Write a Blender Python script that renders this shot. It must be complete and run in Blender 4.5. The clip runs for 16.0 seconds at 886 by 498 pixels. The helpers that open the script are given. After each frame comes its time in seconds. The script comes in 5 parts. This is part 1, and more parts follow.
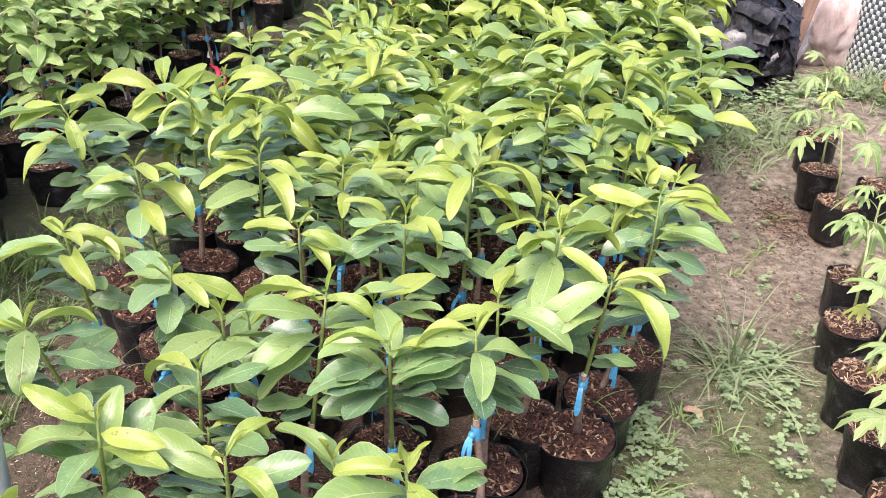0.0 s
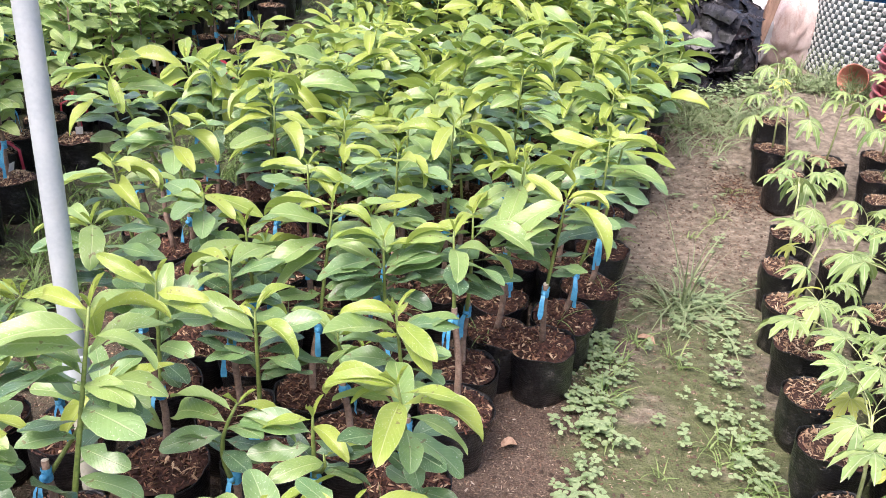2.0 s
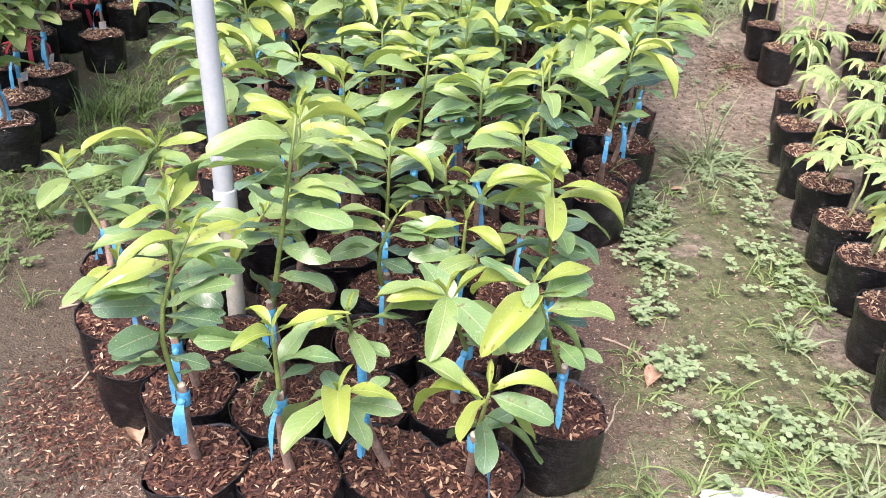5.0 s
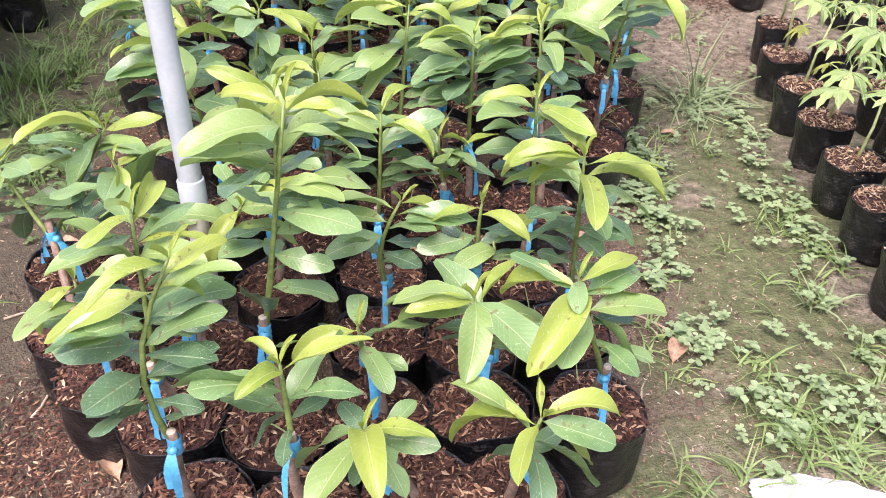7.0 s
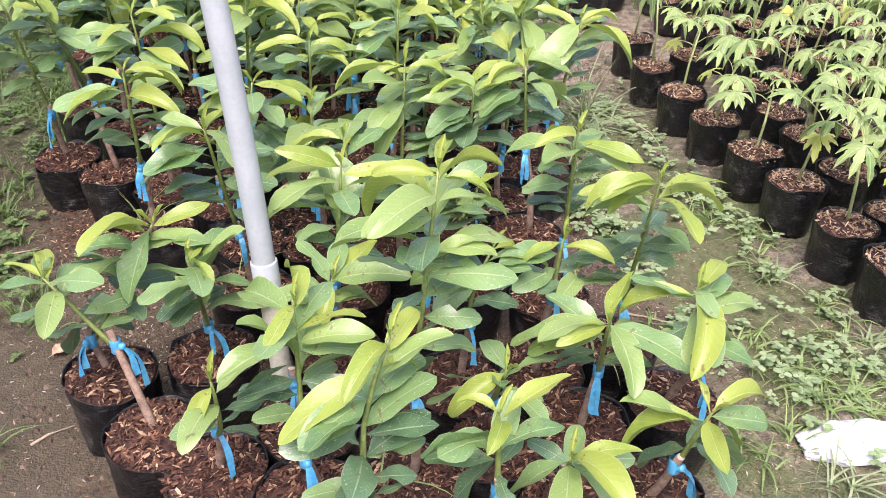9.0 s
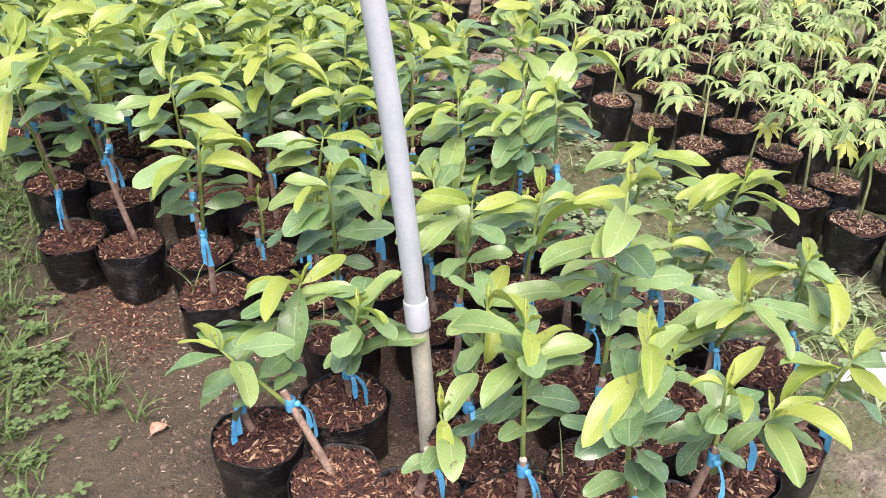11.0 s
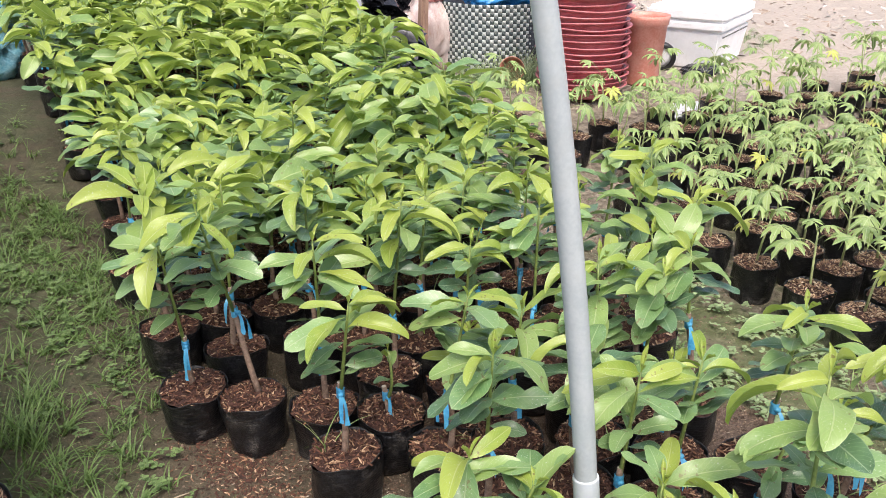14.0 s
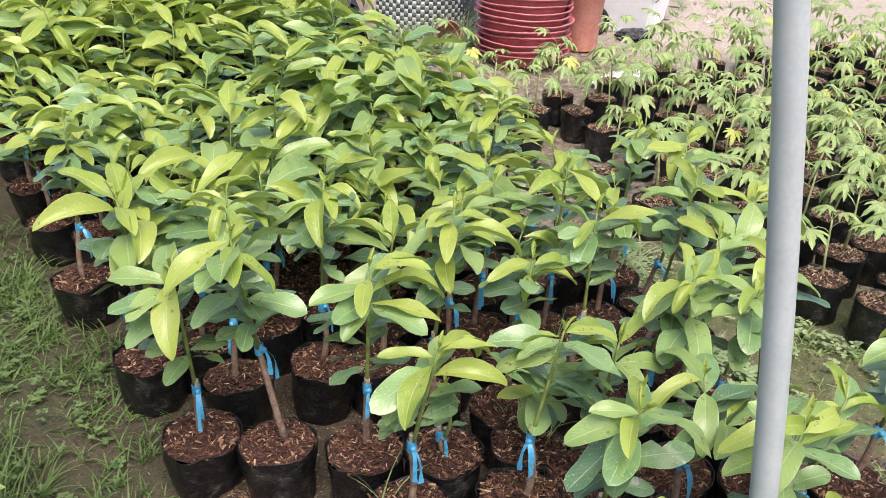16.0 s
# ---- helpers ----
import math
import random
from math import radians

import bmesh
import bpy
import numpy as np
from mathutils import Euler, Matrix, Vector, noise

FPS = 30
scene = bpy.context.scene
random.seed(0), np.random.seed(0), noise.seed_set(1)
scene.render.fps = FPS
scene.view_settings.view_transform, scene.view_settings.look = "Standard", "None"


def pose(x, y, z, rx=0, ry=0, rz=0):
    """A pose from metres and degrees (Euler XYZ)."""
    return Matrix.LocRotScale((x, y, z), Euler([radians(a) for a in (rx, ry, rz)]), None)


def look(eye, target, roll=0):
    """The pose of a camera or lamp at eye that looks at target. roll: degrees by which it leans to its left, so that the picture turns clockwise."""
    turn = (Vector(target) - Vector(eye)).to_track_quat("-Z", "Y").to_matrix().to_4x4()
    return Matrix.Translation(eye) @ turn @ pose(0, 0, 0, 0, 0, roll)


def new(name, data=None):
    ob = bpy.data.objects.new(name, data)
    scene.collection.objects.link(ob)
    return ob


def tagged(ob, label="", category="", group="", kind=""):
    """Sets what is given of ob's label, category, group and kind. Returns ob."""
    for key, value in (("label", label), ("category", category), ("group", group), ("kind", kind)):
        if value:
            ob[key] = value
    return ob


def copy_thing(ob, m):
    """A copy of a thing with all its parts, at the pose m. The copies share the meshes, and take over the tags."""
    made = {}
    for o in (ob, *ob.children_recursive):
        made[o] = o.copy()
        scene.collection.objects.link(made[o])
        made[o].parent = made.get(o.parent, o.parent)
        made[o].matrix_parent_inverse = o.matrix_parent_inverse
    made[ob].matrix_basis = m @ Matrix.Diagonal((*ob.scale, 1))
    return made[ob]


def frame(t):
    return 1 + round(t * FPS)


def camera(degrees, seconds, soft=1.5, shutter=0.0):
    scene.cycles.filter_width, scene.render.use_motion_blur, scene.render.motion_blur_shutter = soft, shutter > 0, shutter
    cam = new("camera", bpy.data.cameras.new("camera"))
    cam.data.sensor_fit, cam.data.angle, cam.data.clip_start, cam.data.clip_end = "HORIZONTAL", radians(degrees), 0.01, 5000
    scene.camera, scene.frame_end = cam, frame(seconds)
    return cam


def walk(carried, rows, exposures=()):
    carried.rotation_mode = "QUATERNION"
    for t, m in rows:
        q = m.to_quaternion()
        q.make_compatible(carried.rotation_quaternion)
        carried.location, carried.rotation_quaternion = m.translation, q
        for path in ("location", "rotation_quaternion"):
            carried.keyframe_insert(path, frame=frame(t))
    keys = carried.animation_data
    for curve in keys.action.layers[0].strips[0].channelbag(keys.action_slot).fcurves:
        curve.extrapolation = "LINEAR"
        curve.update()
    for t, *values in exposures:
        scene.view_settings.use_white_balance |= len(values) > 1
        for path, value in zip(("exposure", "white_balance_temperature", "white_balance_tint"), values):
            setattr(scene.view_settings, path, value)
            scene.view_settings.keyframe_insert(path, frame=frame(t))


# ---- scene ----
cam = camera(55.5, 16.0, 0.8)
PATH = [
    (0, (-0.161, 0.039, 1.433), (-0.131, 1.719, 0.586), 3.2),
    (0.5, (-0.184, -0.06, 1.417), (-0.121, 1.631, 0.592), 3.1),
    (1, (-0.169, -0.138, 1.401), (-0.086, 1.556, 0.584), 3.2),
    (1.5, (-0.15, -0.251, 1.395), (-0.085, 1.443, 0.578), 3.3),
    (2, (-0.134, -0.39, 1.387), (-0.092, 1.311, 0.584), 3.5),
    (2.5, (-0.133, -0.505, 1.363), (-0.102, 1.207, 0.583), 3.8),
    (3, (-0.177, -0.567, 1.303), (-0.143, 1.121, 0.472), 3.8),
    (3.5, (-0.275, -0.648, 1.301), (-0.206, 1.006, 0.405), 3.5),
    (4, (-0.366, -0.697, 1.296), (-0.268, 0.944, 0.378), 3.3),
    (4.2, (-0.406, -0.703, 1.291), (-0.293, 0.932, 0.366), 3.2),
    (6.3, (-0.552, -0.495, 1.275), (-0.298, 1.075, 0.268), 2.3),
    (6.5, (-0.559, -0.469, 1.261), (-0.296, 1.087, 0.235), 1.9),
    (7, (-0.606, -0.403, 1.252), (-0.311, 1.117, 0.183), 2.1),
    (7.5, (-0.691, -0.361, 1.256), (-0.352, 1.12, 0.147), 2.6),
    (8, (-0.888, -0.365, 1.312), (-0.339, 1.088, 0.247), 2.7),
    (8.5, (-1.046, -0.36, 1.332), (-0.368, 1.066, 0.31), 1.3),
    (9, (-1.14, -0.29, 1.319), (-0.393, 1.114, 0.312), 1.7),
    (9.2, (-1.183, -0.244, 1.31), (-0.405, 1.145, 0.307), 1.5),
    (11.3, (-1.805, -0.021, 1.412), (-0.671, 1.143, 0.464), 0.3),
    (11.5, (-1.842, -0.013, 1.422), (-0.695, 1.151, 0.49), -0.2),
    (12, (-1.868, 0.033, 1.425), (-0.724, 1.227, 0.526), -0.9),
    (12.5, (-1.876, 0.059, 1.435), (-0.746, 1.288, 0.566), -0.9),
    (13, (-1.894, 0.078, 1.451), (-0.773, 1.343, 0.624), -0.5),
    (13.5, (-1.894, 0.116, 1.474), (-0.778, 1.419, 0.699), -0.3),
    (14, (-1.886, 0.207, 1.487), (-0.762, 1.523, 0.748), 0.0),
    (14.5, (-1.827, 0.357, 1.464), (-0.684, 1.664, 0.74), 0.3),
    (15, (-1.808, 0.487, 1.439), (-0.65, 1.78, 0.71), 0.8),
    (15.5, (-1.877, 0.632, 1.457), (-0.701, 1.896, 0.708), 1.5),
    (16, (-1.981, 0.785, 1.498), (-0.678, 1.861, 0.67), 2.5),
]
walk(cam, [(t, look(eye, target, roll)) for t, eye, target, roll in PATH],
     [(0, 1.19, 6400, 21), (3.0, 1.22, 6400, 21), (4.0, 1.32, 6350, 23), (6.5, 1.26, 6350, 24), (7.5, 1.20, 6350, 24), (9.2, 1.10, 6350, 23), (11.3, 1.09, 6450, 22), (13.0, 1.04, 6450, 19), (14.5, 0.73, 6500, 12), (15.0, 0.72, 6500, 12), (16.0, 0.84, 6550, 14)])

# ---- light ----
world = bpy.data.worlds.new("sky")
scene.world = world
world.use_nodes = True
wn = world.node_tree.nodes
sky = wn.new("ShaderNodeTexSky")
sky.sky_type, sky.sun_disc = "NISHITA", False
SUN_UP, SUN_TURN = 62.0, 215.0
sky.sun_elevation, sky.sun_rotation = radians(SUN_UP), radians(SUN_TURN)
sky.air_density, sky.dust_density, sky.ozone_density = 1.0, 4.5, 1.0
world.node_tree.links.new(sky.outputs[0], wn["Background"].inputs[0])
wn["Background"].inputs[1].default_value = 0.150
lamp = bpy.data.lights.new("sun", "SUN")
lamp.energy, lamp.angle, lamp.color = 2.15, radians(38), (1.0, 0.955, 0.88)
sun = new("sun", lamp)
a, e = radians(SUN_TURN), radians(SUN_UP)
sun.matrix_world = look((10 * math.sin(a) * math.cos(e), 10 * math.cos(a) * math.cos(e), 10 * math.sin(e)), (0, 0, 0))


# ---- materials ----
def mat(name):
    m = bpy.data.materials.new(name)
    m.use_nodes = True
    return m, m.node_tree.nodes, m.node_tree.links, m.node_tree.nodes["Principled BSDF"]


def noise_tex(n, l, coord, scale, detail=4.0, rough=0.55):
    t = n.new("ShaderNodeTexNoise")
    t.inputs["Scale"].default_value, t.inputs["Detail"].default_value, t.inputs["Roughness"].default_value = scale, detail, rough
    l.new(coord, t.inputs["Vector"])
    return t


def ramp(n, l, fac, stops):
    r = n.new("ShaderNodeValToRGB")
    while len(r.color_ramp.elements) < len(stops):
        r.color_ramp.elements.new(0.5)
    for el, (p, c) in zip(r.color_ramp.elements, stops):
        el.position, el.color = p, (*c, 1)
    l.new(fac, r.inputs[0])
    return r.outputs[0]


def mix(n, l, fac, a, b, mode="MIX"):
    m = n.new("ShaderNodeMix")
    m.data_type, m.blend_type = "RGBA", mode
    for sock, v in ((m.inputs["Factor"], fac), (m.inputs["A"], a), (m.inputs["B"], b)):
        if isinstance(v, (int, float)):
            sock.default_value = v
        elif isinstance(v, tuple):
            sock.default_value = (*v, 1)
        else:
            l.new(v, sock)
    return m.outputs["Result"]


def math_node(n, l, op, a, b=0.0):
    m = n.new("ShaderNodeMath")
    m.operation = op
    for sock, v in zip(m.inputs, (a, b)):
        if isinstance(v, (int, float)):
            sock.default_value = v
        else:
            l.new(v, sock)
    return m.outputs[0]


def smooth(n, l, v, lo, hi):
    m = n.new("ShaderNodeMapRange")
    m.interpolation_type = "SMOOTHSTEP"
    l.new(v, m.inputs[0])
    m.inputs[1].default_value, m.inputs[2].default_value = lo, hi
    return m.outputs[0]


def bump(n, l, bsdf, height, strength, distance):
    b = n.new("ShaderNodeBump")
    b.inputs["Strength"].default_value, b.inputs["Distance"].default_value = strength, distance
    l.new(height, b.inputs["Height"])
    l.new(b.outputs[0], bsdf.inputs["Normal"])


def leaf_material(name, dark, light, rib, rough, clear, seethrough=0.28, veins=13.0, island=False):
    """A leaf: two tones drawn by chance for each leaf, a pale midrib, side veins, flecks, and light that shines through."""
    m, n, l, p = mat(name)
    uv = n.new("ShaderNodeUVMap")
    sep = n.new("ShaderNodeSeparateXYZ")
    l.new(uv.outputs[0], sep.inputs[0])
    isle = n.new("ShaderNodeNewGeometry").outputs["Random Per Island"]
    rnd = isle if island else math_node(n, l, "FRACT", math_node(n, l, "ADD", isle, n.new("ShaderNodeObjectInfo").outputs["Random"]))
    co = n.new("ShaderNodeTexCoord").outputs["Object"]
    base = mix(n, l, rnd, dark, light)
    mott = noise_tex(n, l, co, 38.0, 3.0)
    base = mix(n, l, smooth(n, l, mott.outputs[0], 0.35, 0.75), base, mix(n, l, 0.6, base, light))
    across = math_node(n, l, "ABSOLUTE", math_node(n, l, "SUBTRACT", sep.outputs[1], 0.5))
    # side veins run forward from the midrib
    run = math_node(n, l, "SUBTRACT", sep.outputs[0], math_node(n, l, "MULTIPLY", across, 0.45))
    wave = math_node(n, l, "SINE", math_node(n, l, "MULTIPLY", run, veins * 6.283))
    vein = smooth(n, l, wave, 0.86, 1.0)
    base = mix(n, l, math_node(n, l, "MULTIPLY", vein, 0.24), base, rib)
    mid = smooth(n, l, across, 0.03, 0.012)
    base = mix(n, l, math_node(n, l, "MULTIPLY", mid, 0.8), base, rib)
    edge = smooth(n, l, across, 0.465, 0.495)
    base = mix(n, l, math_node(n, l, "MULTIPLY", edge, 0.6), base, rib)
    fleck = noise_tex(n, l, co, 260.0, 2.0)
    spots = noise_tex(n, l, co, 30.0, 1.0)
    fl = math_node(n, l, "MULTIPLY", smooth(n, l, fleck.outputs[0], 0.62, 0.7), smooth(n, l, spots.outputs[0], 0.42, 0.6))
    base = mix(n, l, math_node(n, l, "MULTIPLY", fl, 0.6), base, (0.55, 0.58, 0.45))
    # a few brown blemishes
    scar = noise_tex(n, l, co, 47.0, 2.0)
    base = mix(n, l, math_node(n, l, "MULTIPLY", smooth(n, l, scar.outputs[0], 0.70, 0.73), 0.75), base, (0.17, 0.115, 0.05))
    l.new(base, p.inputs["Base Color"])
    l.new(math_node(n, l, "ADD", math_node(n, l, "MULTIPLY", mott.outputs[0], 0.25), rough), p.inputs["Roughness"])
    p.inputs["Coat Weight"].default_value, p.inputs["Coat Roughness"].default_value = clear, 0.24
    h = math_node(n, l, "SUBTRACT", math_node(n, l, "MULTIPLY", wave, -0.07), mid)
    pucker = noise_tex(n, l, co, 105.0, 2.0)
    h = math_node(n, l, "ADD", h, math_node(n, l, "MULTIPLY", pucker.outputs[0], 0.9))
    bump(n, l, p, math_node(n, l, "ADD", h, math_node(n, l, "MULTIPLY", mott.outputs[0], 1.8)), 0.6, 0.0016)
    tr = n.new("ShaderNodeBsdfTranslucent")
    l.new(mix(n, l, 0.4, base, (0.33, 0.45, 0.10)), tr.inputs[0])
    ms = n.new("ShaderNodeMixShader")
    ms.inputs[0].default_value = seethrough
    l.new(p.outputs[0], ms.inputs[1])
    l.new(tr.outputs[0], ms.inputs[2])
    l.new(ms.outputs[0], n["Material Output"].inputs[0])
    return m


YOUNG = leaf_material("young_leaf", (0.225, 0.33, 0.045), (0.36, 0.435, 0.08), (0.48, 0.54, 0.22), 0.29, 0.25, 0.34)
FRESH = leaf_material("fresh_leaf", (0.165, 0.285, 0.078), (0.28, 0.395, 0.12), (0.44, 0.52, 0.24), 0.27, 0.35, 0.3)
MID = leaf_material("mid_leaf", (0.10, 0.21, 0.073), (0.212, 0.338, 0.122), (0.37, 0.46, 0.23), 0.27, 0.5, 0.22)
OLD = leaf_material("old_leaf", (0.047, 0.112, 0.053), (0.12, 0.215, 0.098), (0.27, 0.36, 0.21), 0.25, 0.6, 0.14)
PAPAYA = leaf_material("papaya_leaf", (0.155, 0.272, 0.084), (0.355, 0.46, 0.155), (0.50, 0.58, 0.32), 0.42, 0.1, 0.32, 1.0)
PAPAYA_YELLOW = leaf_material("yellowing_papaya_leaf", (0.48, 0.53, 0.09), (0.54, 0.58, 0.14), (0.6, 0.62, 0.28), 0.45, 0.05, 0.32, 9.0)
BROAD = leaf_material("broad_leaf", (0.15, 0.275, 0.075), (0.34, 0.445, 0.14), (0.46, 0.55, 0.27), 0.36, 0.1, 0.3, 13.0, True)
WEED = leaf_material("weed_leaf", (0.165, 0.26, 0.115), (0.32, 0.41, 0.215), (0.38, 0.46, 0.25), 0.5, 0.0, 0.25, 5.0, True)
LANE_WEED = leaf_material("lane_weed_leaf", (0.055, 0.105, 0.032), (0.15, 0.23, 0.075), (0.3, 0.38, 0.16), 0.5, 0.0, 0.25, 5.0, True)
GRASS = leaf_material("grass_blade", (0.10, 0.19, 0.045), (0.28, 0.38, 0.14), (0.4, 0.48, 0.22), 0.45, 0.0, 0.3, 3.0, True)
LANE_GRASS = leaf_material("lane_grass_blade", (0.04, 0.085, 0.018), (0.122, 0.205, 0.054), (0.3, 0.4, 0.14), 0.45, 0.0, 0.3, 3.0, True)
PALE_GRASS = leaf_material("pale_grass_blade", (0.125, 0.20, 0.085), (0.31, 0.375, 0.20), (0.5, 0.52, 0.36), 0.5, 0.0, 0.25, 3.0, True)


def plain_material(name, dark, light, rough, scale=30.0, fine=220.0, relief=0.3, depth=0.002, metal=0.0, dirt=None, dirt_amount=0.5, vary=0.0, stretch=None):
    """A solid with variation at two scales, and if wanted dirt with a shape of its own."""
    m, n, l, p = mat(name)
    co = n.new("ShaderNodeTexCoord").outputs["Object"]
    if stretch:
        mp = n.new("ShaderNodeMapping")
        mp.inputs["Scale"].default_value = stretch
        l.new(co, mp.inputs[0])
        co = mp.outputs[0]
    big, small = noise_tex(n, l, co, scale), noise_tex(n, l, co, fine, 3.0)
    both = math_node(n, l, "ADD", math_node(n, l, "MULTIPLY", big.outputs[0], 0.6), math_node(n, l, "MULTIPLY", small.outputs[0], 0.4))
    col = mix(n, l, smooth(n, l, both, 0.35, 0.65), dark, light)
    if dirt:
        d = noise_tex(n, l, co, scale * 1.7, 6.0, 0.7)
        col = mix(n, l, math_node(n, l, "MULTIPLY", smooth(n, l, d.outputs[0], 0.5, 0.7), dirt_amount), col, dirt)
    if vary:
        info = n.new("ShaderNodeObjectInfo")
        col = mix(n, l, math_node(n, l, "MULTIPLY", info.outputs["Random"], vary), col, light)
    l.new(col, p.inputs["Base Color"])
    l.new(math_node(n, l, "ADD", math_node(n, l, "MULTIPLY", big.outputs[0], 0.25), rough - 0.12), p.inputs["Roughness"])
    p.inputs["Metallic"].default_value = metal
    bump(n, l, p, both, relief, depth)
    return m


def bag_material():
    """Thin black film pressed against the soil: fine level pleats, small dents, dried mud in blotches."""
    m, n, l, p = mat("black_poly_bag")
    co = n.new("ShaderNodeTexCoord").outputs["Object"]
    sep = n.new("ShaderNodeSeparateXYZ")
    l.new(co, sep.inputs[0])
    big, dents, grain = noise_tex(n, l, co, 22.0, 5.0, 0.65), noise_tex(n, l, co, 95.0, 4.0, 0.6), noise_tex(n, l, co, 340.0, 2.0)
    pleat = math_node(n, l, "SINE", math_node(n, l, "ADD", math_node(n, l, "MULTIPLY", sep.outputs[2], 780.0), math_node(n, l, "MULTIPLY", big.outputs[0], 9.0)))
    col = mix(n, l, smooth(n, l, dents.outputs[0], 0.4, 0.7), (0.004, 0.004, 0.005), (0.016, 0.016, 0.018))
    mud = math_node(n, l, "MULTIPLY", smooth(n, l, big.outputs[0], 0.52, 0.72), smooth(n, l, grain.outputs[0], 0.36, 0.62))
    col = mix(n, l, math_node(n, l, "MULTIPLY", mud, 0.5), col, (0.20, 0.18, 0.155))
    l.new(col, p.inputs["Base Color"])
    l.new(math_node(n, l, "ADD", math_node(n, l, "MULTIPLY", mud, 0.4), 0.28), p.inputs["Roughness"])
    h = math_node(n, l, "ADD", math_node(n, l, "MULTIPLY", dents.outputs[0], 1.6), math_node(n, l, "MULTIPLY", math_node(n, l, "MULTIPLY", pleat, big.outputs[0]), 0.15))
    bump(n, l, p, h, 0.75, 0.004)
    return m


POT = bag_material()
BARK = plain_material("rootstock_bark", (0.15, 0.095, 0.07), (0.31, 0.21, 0.155), 0.75, 60.0, 300.0, 0.6, 0.002, dirt=(0.32, 0.28, 0.22), dirt_amount=0.5)
CUT = plain_material("cut_wood", (0.42, 0.36, 0.27), (0.58, 0.52, 0.42), 0.7, 80, 300, 0.3, 0.001)
SHOOT = plain_material("green_shoot", (0.11, 0.16, 0.04), (0.22, 0.28, 0.075), 0.5, 40.0, 200.0, 0.2, 0.001)
PSTEM = plain_material("papaya_stem", (0.28, 0.33, 0.13), (0.45, 0.50, 0.24), 0.55, 40.0, 200.0, 0.3, 0.001)
TAPE = plain_material("blue_graft_tape", (0.03, 0.24, 0.47), (0.10, 0.40, 0.62), 0.38, 40.0, 160.0, 0.6, 0.002, vary=0.5)
PVC = plain_material("grey_pvc", (0.335, 0.37, 0.385), (0.40, 0.43, 0.44), 0.36, 9.0, 120.0, 0.05, 0.0005, dirt=(0.36, 0.37, 0.36), dirt_amount=0.35)
PVC_PALE = plain_material("pale_pvc", (0.41, 0.45, 0.485), (0.46, 0.50, 0.53), 0.4, 14.0, 120.0, 0.05, 0.0005)
PVC_OLD = plain_material("weathered_pvc", (0.36, 0.35, 0.27), (0.48, 0.47, 0.38), 0.55, 12.0, 120.0, 0.15, 0.001, dirt=(0.25, 0.22, 0.16), dirt_amount=0.5)


def chip_material(name, stops, rough=0.85):
    m, n, l, p = mat(name)
    g = n.new("ShaderNodeNewGeometry")
    co = n.new("ShaderNodeTexCoord").outputs["Object"]
    grain = noise_tex(n, l, co, 160.0, 3.0)
    col = ramp(n, l, g.outputs["Random Per Island"], stops)
    l.new(mix(n, l, math_node(n, l, "MULTIPLY", grain.outputs[0], 0.5), col, (0.06, 0.035, 0.025)), p.inputs["Base Color"])
    p.inputs["Roughness"].default_value = rough
    return m


CHIPS = chip_material("coir_and_husk", [(0.0, (0.026, 0.0075, 0.005)), (0.48, (0.07, 0.022, 0.012)), (0.74, (0.145, 0.057, 0.03)), (0.89, (0.32, 0.18, 0.10)), (1.0, (0.58, 0.42, 0.27))])
DRY_CHIPS = chip_material("dry_husk", [(0.0, (0.17, 0.09, 0.055)), (0.5, (0.34, 0.21, 0.125)), (0.8, (0.52, 0.37, 0.235)), (1.0, (0.66, 0.54, 0.39))])
LITTER = chip_material("ground_litter", [(0.0, (0.07, 0.034, 0.023)), (0.5, (0.19, 0.108, 0.068)), (0.85, (0.45, 0.345, 0.235)), (1.0, (0.62, 0.54, 0.43))])
CRUMBS = chip_material("soil_crumb", [(0.0, (0.05, 0.032, 0.022)), (0.6, (0.12, 0.085, 0.06)), (1.0, (0.22, 0.16, 0.115))])
SOIL = plain_material("dark_coir_soil", (0.024, 0.0095, 0.007), (0.066, 0.028, 0.019), 0.9, 70.0, 320.0, 0.9, 0.006)


